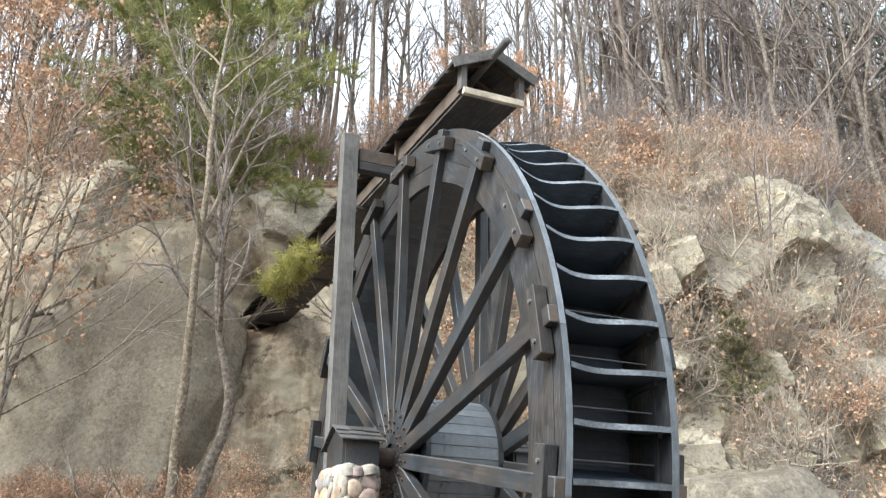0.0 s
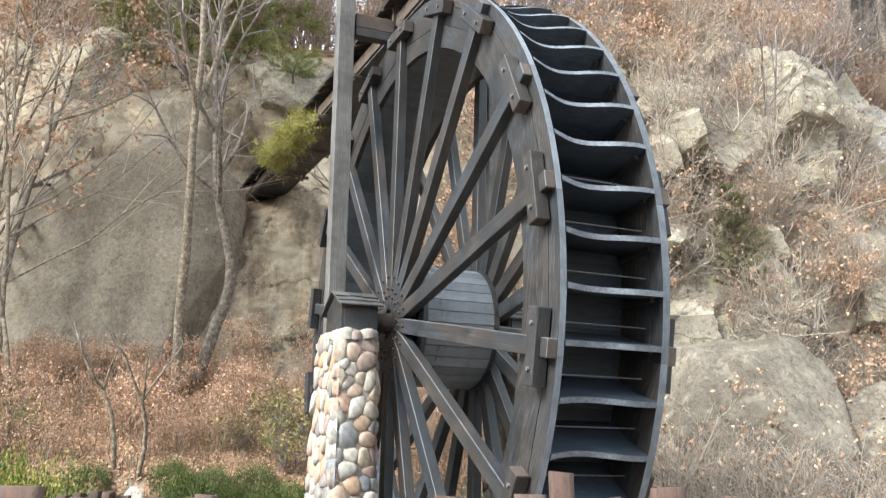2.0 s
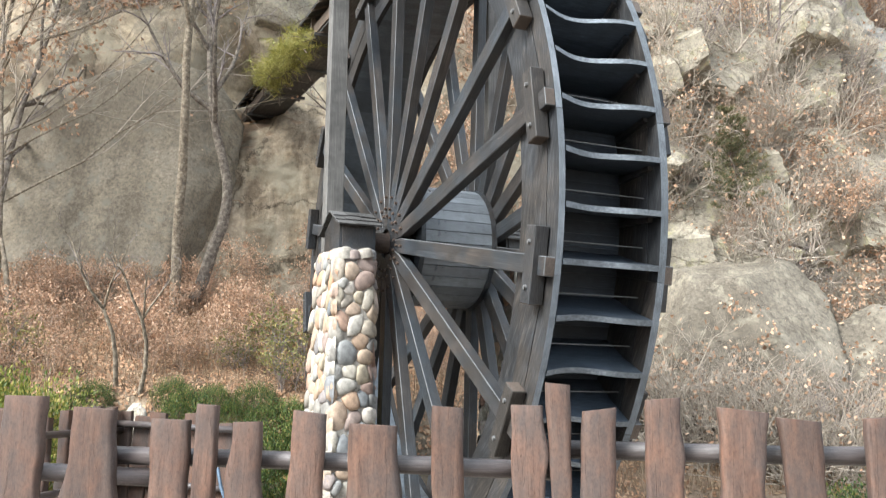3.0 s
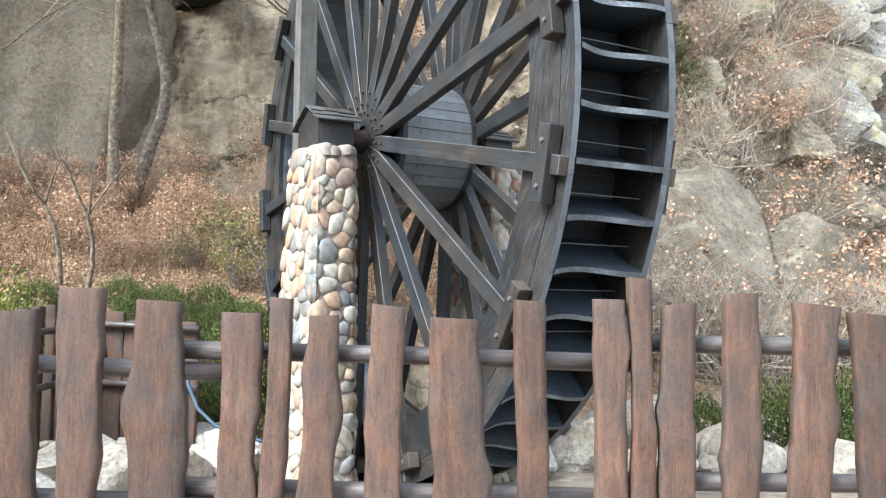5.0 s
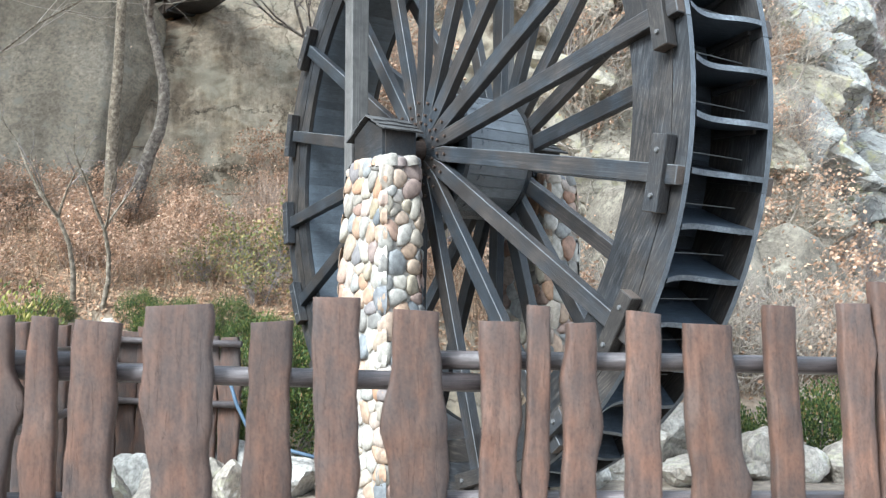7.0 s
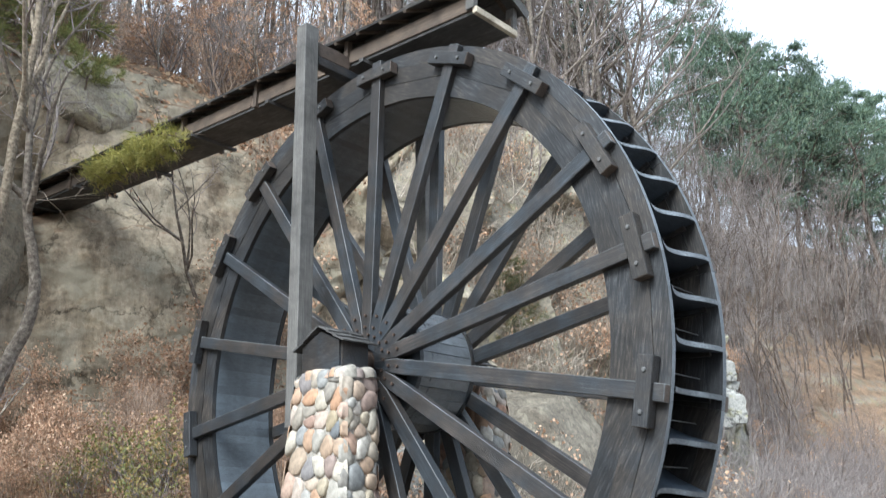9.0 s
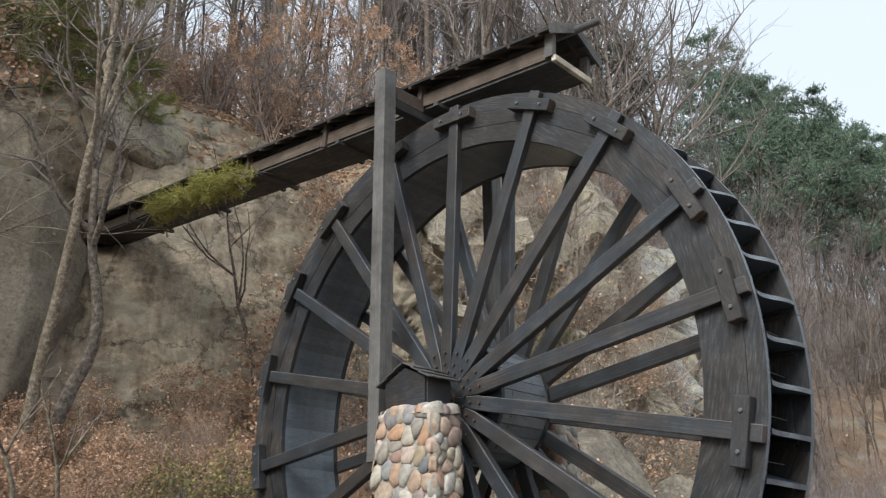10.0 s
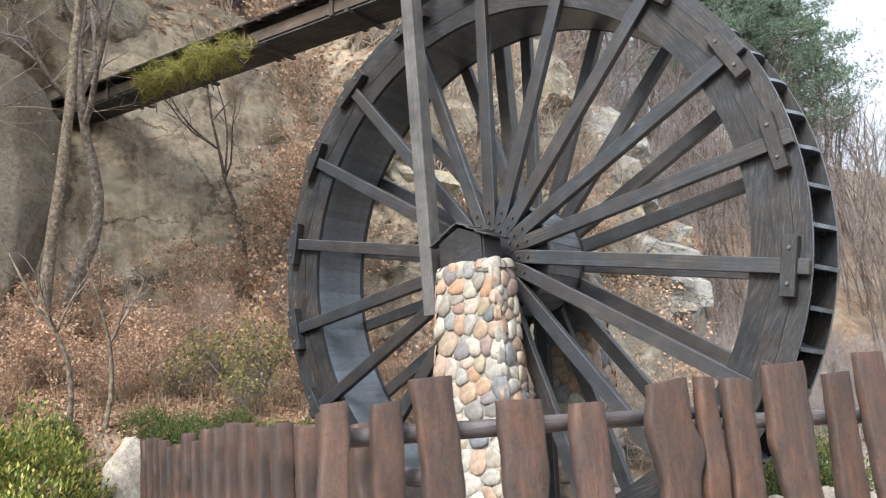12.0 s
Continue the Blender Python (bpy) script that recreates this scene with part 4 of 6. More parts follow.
def build_bearing_house(n0, n1):
    h = thing("bearing_house", AXLE @ Matrix.Translation((0.0, (n0 + n1) / 2, -0.14)), "little dark wooden gabled box over the axle bearing", "bearing cover", "bearing covers")
    rng = random.Random(17)
    a, b, wall, ridge = 0.225, (n1 - n0) / 2, 0.235, 0.335
    for s in (-1, 1):
        g = Geo()
        y0, y1 = (s * b - 0.012, s * b + 0.012)
        g.add([(-a, y0, 0), (a, y0, 0), (a, y0, wall), (0, y0, ridge), (-a, y0, wall), (-a, y1, 0), (a, y1, 0), (a, y1, wall), (0, y1, ridge), (-a, y1, wall)],
              [(0, 1, 2, 3, 4), (9, 8, 7, 6, 5), (0, 5, 6, 1), (1, 6, 7, 2), (2, 7, 8, 3), (3, 8, 9, 4), (4, 9, 5, 0)])
        part("gable", g, [M_DARK], h)
        g = Geo()
        g.box(s * a - 0.012, s * a + 0.012, -b + 0.012, b - 0.012, 0, wall)
        part("side_board", g, [M_DARK], h)
        run = math.hypot(a, ridge - wall)
        for k in range(3):
            y0 = -b - 0.045
            for width in ((0.13, 0.10, 0.17), (0.09, 0.16, 0.15), (0.15, 0.12, 0.13))[k]:
                g = Geo()
                lip = rng.uniform(0.005, 0.03)
                g.box(k * (run + 0.06) / 3 - 0.01, (k + 1) * (run + 0.06) / 3 + lip, y0 + 0.002, min(y0 + width, b + 0.045) - 0.002, 0.010 * (3 - k) + rng.uniform(0, 0.003), 0.013 + 0.010 * (3 - k) + rng.uniform(0, 0.004))
                y0 += width
                sh = part("shingle", g, [M_SHINGLE], h)
                sh.matrix_local = Matrix.Translation((0, 0, ridge)) @ (Matrix.Identity(4) if s > 0 else Matrix.Rotation(math.pi, 4, "Z")) @ Matrix.Rotation(math.atan2(ridge - wall, a), 4, "Y")
    return h


build_bearing_house(-0.46, -0.18)
build_bearing_house(2 * MIDN + 0.18, 2 * MIDN + 0.46)


# ---- gantry that holds the trough over the wheel ----
def build_gantry():
    gt = thing("trough_gantry", AXLE @ Matrix.Translation((-0.42, MIDN, -AXLE_Z)), "grey squared timber gantry carrying the flume", "gantry")
    for n in (-0.355 - MIDN, 0.355 + MIDN):
        g = Geo()
        g.box(-0.068, 0.068, n - 0.078, n + 0.078, 2.30, 6.03 if n < 0 else 6.0)
        part("post", g, [M_GREY], gt, bevel=0.006)
    g = Geo()
    g.box(-0.05, 0.05, -0.26 - MIDN, 0.26 + MIDN, 5.66, 5.752)
    part("crossbeam", g, [M_DARK_Y], gt, bevel=0.006)
    for s in (-1, 1):
        g = Geo()
        g.box(-0.045, 0.045, min(s * 0.30, s * (0.26 + MIDN)), max(s * 0.30, s * (0.26 + MIDN)), 5.755, 5.90)
        part("bracket", g, [M_TROUGH_Y], gt, bevel=0.006)
    return gt


build_gantry()


# ---- roofed water trough ----
def build_trough():
    base = AXLE @ Matrix.Translation((1.195, 0.441, 2.897)) @ Matrix.Rotation(radians(180.3), 4, "Z") @ Matrix.Rotation(radians(-4.4), 4, "Y")
    t = thing("water_trough", base, "long roofed wooden flume of brown boards, mossy on top", "flume")
    L, hw = 9.75, 0.255
    # local x runs up the trough from its mouth
    for k in range(6):
        g = Geo()
        x0 = 0 if k == 0 else 1.625 * k + 0.004
        g.box(x0, 1.625 * (k + 1), -hw, hw, -0.012, 0.016)
        part("floor_board", g, [M_SHINGLE], t)
    for s in (-1, 1):
        for k in range(3):
            g = Geo()
            g.box(0.02 + k * 3.24, 0.016 + (k + 1) * 3.236, s * hw - 0.018, s * hw + 0.018, 0.018, 0.155)
            part("side_board", g, [M_TROUGH], t)
        for k in range(7):
            x = 0.04 if k == 0 else 0.15 + 1.5 * k
            g = Geo()
            w = 0.045 if k == 0 else 0.028
            g.box(x - w, x + w, s * (hw + 0.02) - 0.026, s * (hw + 0.02) + 0.026, -0.02 if k else 0.02, 0.26)
            part("upright", g, [M_GREY if k == 0 else M_TROUGH], t)
        run, pitch = 0.435, math.atan2(0.185, 0.39)
        # roof in two layers of long boards with rough ends
        rng = random.Random(5 + s)
        for layer in range(2):
            for k in range(9):
                g = Geo()
                x0, x1 = -0.03 + k * 1.09 + (0.3 if layer and k else 0), -0.03 + (k + 1) * 1.09 + (0.3 if layer else 0)
                x1 = min(x1, L)
                d0, d1 = (0.20, run) if layer == 0 else (-0.02, 0.27)
                z = -0.012 + 0.022 * layer
                g.box(x0 + 0.004, x1 - 0.004, d0, d1 + rng.uniform(-0.012, 0.012), z, z + 0.022)
                o = part("roof_board", g, [M_SHINGLE], t)
                o.matrix_local = Matrix.Translation((0, 0, 0.425)) @ (Matrix.Identity(4) if s > 0 else Matrix.Scale(-1, 4, (0, 1, 0))) @ Matrix.Rotation(-pitch, 4, "X")
        g = Geo()
        g.box(-0.058, -0.034, -0.01, run + 0.01, -0.055, 0.034)
        o = part("bargeboard", g, [M_GREY], t)
        o.matrix_local = Matrix.Translation((0, 0, 0.425)) @ (Matrix.Identity(4) if s > 0 else Matrix.Scale(-1, 4, (0, 1, 0))) @ Matrix.Rotation(-pitch, 4, "X")
        for k in range(30):
            g = Geo()
            x = 0.1 + k * 0.32
            g.box(x - 0.018, x + 0.018, 0.0, run + 0.02, -0.038, -0.013)
            o = part("lath", g, [M_TROUGH], t)
            o.matrix_local = Matrix.Translation((0, 0, 0.425)) @ (Matrix.Identity(4) if s > 0 else Matrix.Scale(-1, 4, (0, 1, 0))) @ Matrix.Rotation(-pitch, 4, "X")
    g = Geo()
    g.box(-0.03, 0.018, -hw - 0.03, hw + 0.03, -0.03, 0.03)
    part("sill", g, [M_SILL], t, "pale worn sill at the mouth", bevel=0.004)
    g = Geo()
    g.tube([(-0.31, 0.02, 0.385), (1.5, 0.0, 0.37), (4.5, 0.01, 0.375), (L, 0, 0.37)], [0.035, 0.04, 0.042, 0.04], 9)
    part("ridge_pole", g, [M_SHINGLE], t, "round dark ridge pole", smooth=True)
    for k in range(6):
        g = Geo()
        x = 1.5 * (k + 1) - 0.1
        g.box(x - 0.03, x + 0.03, -hw - 0.06, hw + 0.06, -0.05, -0.013)
        part("bearer", g, [M_SHINGLE], t)
    return t


TROUGH = build_trough()


# ---- fence of split logs ----
PICKETS = [(-3.755, .086, 1.44), (-3.59, .096, 1.43), (-3.39, .135, 1.50), (-3.11, .15, 1.41), (-2.84, .13, 1.385), (-2.49, .17, 1.44), (-2.335, .08, 1.445), (-2.19, .135, 1.43),
           (-1.925, .185, 1.48), (-1.675, .14, 1.43), (-1.43, .13, 1.505), (-1.21, .17, 1.465), (-0.965, .135, 1.43), (-0.85, .072, 1.48), (-0.715, .113, 1.425), (-0.465, .11, 1.46),
           (-0.212, .158, 1.42), (0.018, .10, 1.48), (0.245, .106, 1.488), (0.362, .078, 1.558), (0.47, .113, 1.476), (0.668, .112, 1.513), (0.90, .145, 1.48), (1.15, .13, 1.45), (1.36, .13, 1.46), (1.60, .12, 1.49)]


def picket_geo(width, height, rng, thick=0.045):
    """A split log: uneven sides with knots and waists, a gently rounded face, a slanting sawn top."""
    g = Geo()
    rows, around = 40, 16
    ph = [rng.uniform(0, 6.28) for _ in range(6)]
    am = rng.uniform(0.03, 0.09) * width
    lumps = [(rng.uniform(0.5, 0.93) * height, rng.choice((-1, 1)), rng.uniform(-0.09, 0.15) * width, rng.uniform(0.03, 0.10)) for _ in range(4)]
    knot = (rng.uniform(-0.25, 0.25) * width, rng.uniform(0.5, 0.85) * height)
    slant, sway = rng.uniform(-0.14, 0.14), rng.uniform(-0.016, 0.016)
    flare = rng.uniform(-0.05, 0.14)
    for i in range(rows + 2):
        t = min(i, rows) / rows
        z = height * t
        half = []
        for s in (-1, 1):
            h = width / 2 * (1 + flare * (1 - t)) + am * (math.sin(z * 4.1 + ph[0 if s < 0 else 1]) + 0.4 * math.sin(z * 11 + ph[2 if s < 0 else 3]) + 0.22 * math.sin(z * 37 + 5 * ph[3 if s < 0 else 2]))
            h += sum(b * math.exp(-((z - c) / w) ** 2) for c, side, b, w in lumps if side == s)
            half.append(h)
        c = sway * math.sin(z * 2.2 + ph[4])
        k = 1.0 if i <= rows else 0.985
        for j in range(around):
            a = 2 * math.pi * (j + 0.5) / around
            x, y = math.cos(a), math.sin(a)
            x, y = math.copysign(abs(x) ** 0.42, x), math.copysign(abs(y) ** 0.42, y)
            px = (x * (half[1] if x > 0 else half[0])) * k
            py = y * thick * 0.62 * k + 0.003 * math.sin(z * 9 + j + ph[5])
            d = math.hypot(px - knot[0], z - knot[1])
            if y < 0:
                py -= 0.012 * math.exp(-(d / 0.035) ** 2)
            g.v.append((c + px, py, z + (slant * px if i >= rows - 1 else 0) + (0.0025 if i > rows else 0)))
    for i in range(rows + 1):
        for j in range(around):
            a, b = i * around + j, i * around + (j + 1) % around
            g.f.append((a, b, b + around, a + around))
    g.f += [tuple(range(around))[::-1], tuple((rows + 1) * around + j for j in range(around))]
    g.mi = [0] * len(g.f)
    return g


def fence_run(label, spots, turn, rails, mat, group="log fence", thick=0.045):
    """spots: (x, y, width, top) of each picket; rails: polylines of round poles."""
    f = thing("log_fence", pose(spots[0][0], spots[0][1], 0), label, "fence", group)
    inv = f.matrix_world.inverted()
    rng = random.Random(len(spots))
    for x, y, w, top in spots:
        me = picket_geo(w, top + 0.03, rng, thick).mesh("picket", [mat], True)
        me.polygons[-1].use_smooth = False
        for pl in me.polygons[-1 - 2 - 16:-2]:
            pl.use_smooth = False
        o = part("picket", me, None, f)
        o.matrix_local = inv @ pose(x, y, -0.03, 0, rng.uniform(-1.2, 1.2), turn)
    for r in rails:
        g = Geo()
        g.tube([inv @ Vector(p) for p in r], [0.031] * len(r), 12)
        part("rail", g, [M_RAIL], f, "round dark pole", smooth=True)
    return f


def front_y(x):
    return 2.937 - 0.083 * x


fr = lambda x, z: (x, front_y(x) + 0.068, z)
fence_run("front fence of red-brown stained split logs on round poles", [(x, front_y(x), w, z) for x, w, z in PICKETS], -4.7,
          [[fr(-3.72, 1.333), fr(-2.9, 1.325), fr(-2.2, 1.31)], [fr(-2.42, 1.285), fr(-1.8, 1.262), fr(-0.98, 1.233)], [fr(-1.15, 1.308), fr(-0.3, 1.295), fr(0.40, 1.275)], [fr(0.32, 1.348), fr(1.1, 1.338), fr(1.75, 1.34)],
           [fr(-3.72, 0.90), fr(-2.2, 0.88)], [fr(-2.42, 0.85), fr(-0.98, 0.80)], [fr(-1.15, 0.862), fr(0.40, 0.83)], [fr(0.32, 0.89), fr(1.75, 0.885)]], M_FENCE)
rng = random.Random(77)
CORNER, BACK_L, BACK_R = Vector((-3.52, 3.42)), Vector((-3.28, 8.85)), Vector((-1.98, 8.3))


def lerp_spots(a, b, n, rng, top=1.39):
    return [(a.x + (b.x - a.x) * s, a.y + (b.y - a.y) * s, rng.uniform(0.085, 0.15), rng.uniform(top - 0.06, top + 0.06)) for s in [(i + 0.6) / n for i in range(n)]]


fence_run("side fence of dark weathered split logs", lerp_spots(CORNER, BACK_L, 17, rng), 87.5,
          [[(-3.44, 3.26, 1.19), (-3.34, 6.0, 1.21), (-3.20, 8.8, 1.2)], [(-3.44, 3.26, 0.72), (-3.20, 8.8, 0.72)]], M_FENCE_OLD, thick=0.075)
fence_run("back fence of dark weathered split boards", [(x, y, rng.uniform(0.16, 0.20), z) for x, y, _, z in lerp_spots(BACK_L, BACK_R, 7, rng, 1.34)], -23,
          [[(-3.24, 8.74, 1.27), (-2.65, 8.49, 1.25), (-1.95, 8.2, 1.23)], [(-3.24, 8.74, 0.72), (-1.95, 8.2, 0.70)]], M_FENCE_OLD)


# ---- rocks ----
def boulder_geo(sx, sy, sz, seed, rough=0.16, detail=4, cuts=16, cap=1.15, face=None):
    """An angular rock: a ball cut by random planes, then roughened."""
    bm = bmesh.new()
    bmesh.ops.create_icosphere(bm, subdivisions=detail, radius=1)
    D = np.array([v.co[:] for v in bm.verts])
    rs = np.random.RandomState(seed)
    N = rs.normal(size=(cuts, 3))
    N /= np.linalg.norm(N, axis=1)[:, None]
    H = rs.uniform(1 - 2.2 * rough, 1.0, cuts)
    if face:
        N, H = np.vstack([N, face[:3]]), np.append(H, face[3])
    dots = D @ N.T
    reach = np.where(dots > 0.05, H / np.maximum(dots, 0.05), 9.0)
    r = np.minimum(reach.min(1), cap)
    P = D * r[:, None]
    d1, d2, val, tilt = cells(P * 2.2 + seed * 3.7, seed)
    P = P * (1 + rough * 0.28 * ((val - 0.5) + tilt)[:, None] + rough * 0.22 * fbm(P * 2.4 + seed, 5, seed)[:, None])
    P = P * np.array([sx, sy, sz])
    g = Geo()
    g.add(P.tolist(), [[v.index for v in f.verts] for f in bm.faces])
    bm.free()
    return g


def build_boulder(x, y, z, sx, sy, sz, seed, mat, label, rough=0.16, detail=4, turn=0, group="", tilt=0, lean=0, face=None):
    ob = part("boulder", boulder_geo(sx, sy, sz, seed, rough, detail, face=face), [mat], smooth=detail > 5 or detail < 4)
    ob.matrix_world = pose(x, y, z, lean, tilt, turn)
    return tagged(ob, label, "boulder", group)


build_boulder(-5.45, 13.75, 4.55, 2.05, 1.5, 2.65, 5, M_BOULDER, "huge flat-faced grey-brown boulder leaning on the cliff", 0.10, 6, lean=-12, face=(0.0, -1.0, 0.0, 0.55))
build_boulder(4.45, 13.1, 1.55, 1.6, 1.0, 2.3, 8, M_BEIGE, "large beige dome-shaped boulder at the foot of the cliff", 0.08, 6)
build_boulder(6.2, 13.35, 1.1, 1.45, 1.0, 1.75, 27, M_BEIGE, "large beige dome-shaped boulder at the foot of the cliff", 0.08, 6)
build_boulder(-6.45, 15.0, 8.55, 0.95, 0.8, 1.2, 33, M_TAN, "tan weathered outcrop on the cliff's edge", 0.14, 6, 20, "rim outcrops")
build_boulder(-3.15, 15.3, 8.55, 1.0, 0.75, 0.75, 34, M_TAN, "low tan outcrop on the cliff's edge", 0.16, 6, -15, "rim outcrops")
build_boulder(-4.75, 15.4, 8.5, 0.8, 0.7, 0.9, 35, M_TAN, "tan weathered outcrop on the cliff's edge", 0.16, 6, 50, "rim outcrops")
build_boulder(3.1, 12.9, 1.0, 0.9, 0.8, 1.7, 29, M_BEIGE, "beige rounded boulder at the foot of the cliff", 0.16, 6)
build_boulder(7.2, 13.7, 1.0, 1.2, 0.9, 1.6, 9, M_BEIGE, "large pale grey boulder at the foot of the cliff", 0.22, 5)
build_boulder(2.3, 13.4, 1.2, 1.0, 0.7, 1.3, 19, M_CLIFF, "large pale grey boulder at the foot of the cliff", 0.22, 5)
rng = random.Random(66)
for k in range(26):
    a = rng.uniform(0.3, 0.85)
    x = rng.uniform(7.0, 12.8)
    y = float(cliff_y(x)) - rng.uniform(0.3, 3.6)
    build_boulder(x, y, ground_z(x, y) + a * 0.3, a, a * 0.8, a * rng.uniform(0.6, 1.0), 70 + k, rng.choice((M_TAN, M_CLIFF)), "angular fallen rock below the cliff", 0.26, 4, rng.uniform(0, 360), "fallen rocks", rng.uniform(-20, 20))
stone = part("standing_stone", boulder_geo(0.21, 0.16, 0.60, 14, 0.06, 4, 22), [M_RUBBLE], smooth=True)
stone.matrix_world = pose(-3.34, 9.4, 0.85, 0, 0, 10)
tagged(stone, "upright rounded pale stone marker beside the hedge", "standing stone")
rng = random.Random(12)
for k in range(34):
    s = k / 33
    x, y = -3.2 + 7.6 * s + rng.uniform(-0.2, 0.2), 8.15 + 0.5 * math.sin(s * 5) + rng.uniform(-0.35, 0.35) + (0.5 if 0.3 < s < 0.55 else 0)
    a = rng.uniform(0.16, 0.36)
    build_boulder(x, y, a * 0.35, a, a * rng.uniform(0.7, 1.0), a * rng.uniform(0.6, 0.9), 40 + k, rng.choice((M_PALE, M_RUBBLE, M_PALE)), "pale garden boulder edging the wheel pit", 0.24, 3, rng.uniform(0, 360), "edging boulders")


for k, (x, y, a) in enumerate([(-3.0, 7.5, 0.30), (-2.45, 7.25, 0.32), (-1.95, 7.45, 0.34), (-2.7, 6.7, 0.22), (-1.5, 7.8, 0.32), (-2.2, 8.05, 0.26), (0.95, 7.6, 0.36), (1.5, 7.9, 0.42), (2.1, 7.5, 0.38), (2.7, 7.8, 0.40), (3.4, 7.4, 0.38), (1.2, 8.6, 0.46), (2.4, 8.9, 0.5)]):
    build_boulder(x, y, a * 0.35, a * 1.15, a * 0.85, a * 0.8, 140 + k, rng.choice((M_PALE, M_RUBBLE)), "pale angular block beside the wheel pit", 0.24, 4, k * 47, "pale blocks", (k % 3 - 1) * 8)


# blocks of the right-hand cliff, jointed planes that dip to the right
def cliff_point(x, z):
    """The place on the cliff's face at x and the height z."""
    p, _, _, _ = TERRAIN.ray_cast(Vector((x, 6, z)), Vector((0, 1, 0)))
    return p


rng = random.Random(431)
shapes = [[boulder_geo(1.0, 0.6, 0.8, 500 + k, 0.2, 5, 15, 1.5).mesh("rock_block", [mat]) for k in range(8)] for mat in (M_TAN, M_CLIFF)]
for row in range(8):
    for col in range(11):
        x = 2.9 + 0.95 * col + 0.45 * (row % 2) + rng.uniform(-0.3, 0.3)
        z = 1.9 + 1.02 * row + rng.uniform(-0.3, 0.3) - 0.10 * col * 0.5
        p = cliff_point(x, z)
        if p is None or z > 8.8 or rng.random() < 0.08:
            continue
        s = rng.uniform(0.8, 1.5)
        o = part("rock_block", rng.choice(shapes[int(x + rng.uniform(-0.8, 0.8) > 8.3)]), None, HILL)
        o.matrix_local = pose(p.x, p.y + 0.30 * s, p.z, rng.uniform(-20, 8), 24 + rng.uniform(-10, 10), -28 + rng.uniform(-25, 25)) @ Matrix.Diagonal((s * rng.uniform(0.8, 1.3), s, s * rng.uniform(0.7, 1.1), 1))


# ---- plants ----
def grow(segs, tips, p, d, length, r, level, rng, P):
    """Adds the pieces of one branch, and its side branches, to segs[level]."""
    n = P["pieces"][level]
    pts, rad = [p.copy()], [r]
    last = level == len(P["pieces"]) - 1
    r_end = r * P["taper"][level]
    at = []
    spine = P.get("spine") if level == 0 else None
    if spine:
        n = len(spine) - 1
        pts[0] = Vector(spine[0])
    for i in range(n):
        if spine:
            p = Vector(spine[i + 1])
            d = (p - pts[-1]).normalized()
            pts.append(p.copy())
            rad.append(r + (r_end - r) * (i + 1) / n)
            at.append((p.copy(), d.copy(), rad[-1], (i + 1) / n))
            continue
        d = (d + Vector((rng.gauss(0, 1), rng.gauss(0, 1), rng.gauss(0, 1))) * P["wobble"][level] + Vector((0, 0, P["lift"][level]))).normalized()
        p = p + d * (length / n)
        pts.append(p.copy())
        rad.append(r + (r_end - r) * (i + 1) / n)
        at.append((p.copy(), d.copy(), rad[-1], (i + 1) / n))
    segs[min(level, len(segs) - 1)].append((pts, rad))
    if last:
        tips.append((pts[-1], d, pts[max(0, len(pts) - 2)]))
        return
    kids = P["kids"][level]
    for k in range(kids):
        f = P["clear"][level] + (1 - P["clear"][level]) * (k + rng.random()) / kids
        i = min(n - 1, int(f * n))
        q, dd, rr, _ = at[i]
        side = dd.orthogonal().normalized()
        side.rotate(Matrix.Rotation(rng.uniform(0, 6.283), 3, dd))
        a = radians(rng.uniform(*P["angle"][level]))
        nd = (dd * math.cos(a) + side * math.sin(a)).normalized()
        grow(segs, tips, q, nd, length * P["ratio"][level] * (1.15 - 0.6 * f) * rng.uniform(0.7, 1.2), min(rr * 0.8, r * P["thin"][level]), level + 1, rng, P)


def branch_geo(lists, sides):
    g = Geo()
    for (pts, rad) in lists:
        g.tube(pts, rad, sides, caps=False)
    return g


BARE = dict(pieces=[9, 6, 4, 3], taper=[0.25, 0.3, 0.3, 0.4], wobble=[0.07, 0.13, 0.18, 0.2], lift=[0.03, 0.07, 0.04, 0.02], kids=[11, 6, 5], clear=[0.3, 0.25, 0.2],
            angle=[(28, 58), (25, 55), (25, 60)], ratio=[0.48, 0.5, 0.5], thin=[0.45, 0.45, 0.5])


def bare_tree(name, seed, height, r, mats, P=BARE, label="", category="tree", group="", leaves=None, single=False):
    """A leafless tree: trunk, and a crown of limbs and twigs."""
    rng = random.Random(seed)
    segs, tips = [[], [], [], []], []
    grow(segs, tips, Vector((0, 0, -0.25)), Vector((rng.uniform(-0.08, 0.08), rng.uniform(-0.08, 0.08), 1)).normalized(), height, r, 0, rng, P)
    t = thing(name, Matrix.Identity(4), label, category, group)
    part("trunk", branch_geo(segs[0], 8), [mats[0]], t, smooth=True)
    if single:
        for limb in segs[1]:
            part("limb", branch_geo([limb], 6), [mats[0]], t, smooth=True)
    else:
        tagged(part("limbwork", branch_geo(segs[1], 5), [mats[0]], t, smooth=True), kind="stuff")
    g = branch_geo(segs[2], 4)
    for pts, rad in segs[3]:
        g.tube(pts, rad, 3, caps=False)
    part("crown", g, [mats[1]], t, "fine bare twigs", smooth=True)
    if leaves:
        n, size, mat, lab = leaves
        part("foliage", leaf_geo([rng.choice(tips) for _ in range(n)], size, rng, 0.16), [mat], t, lab)
    return t


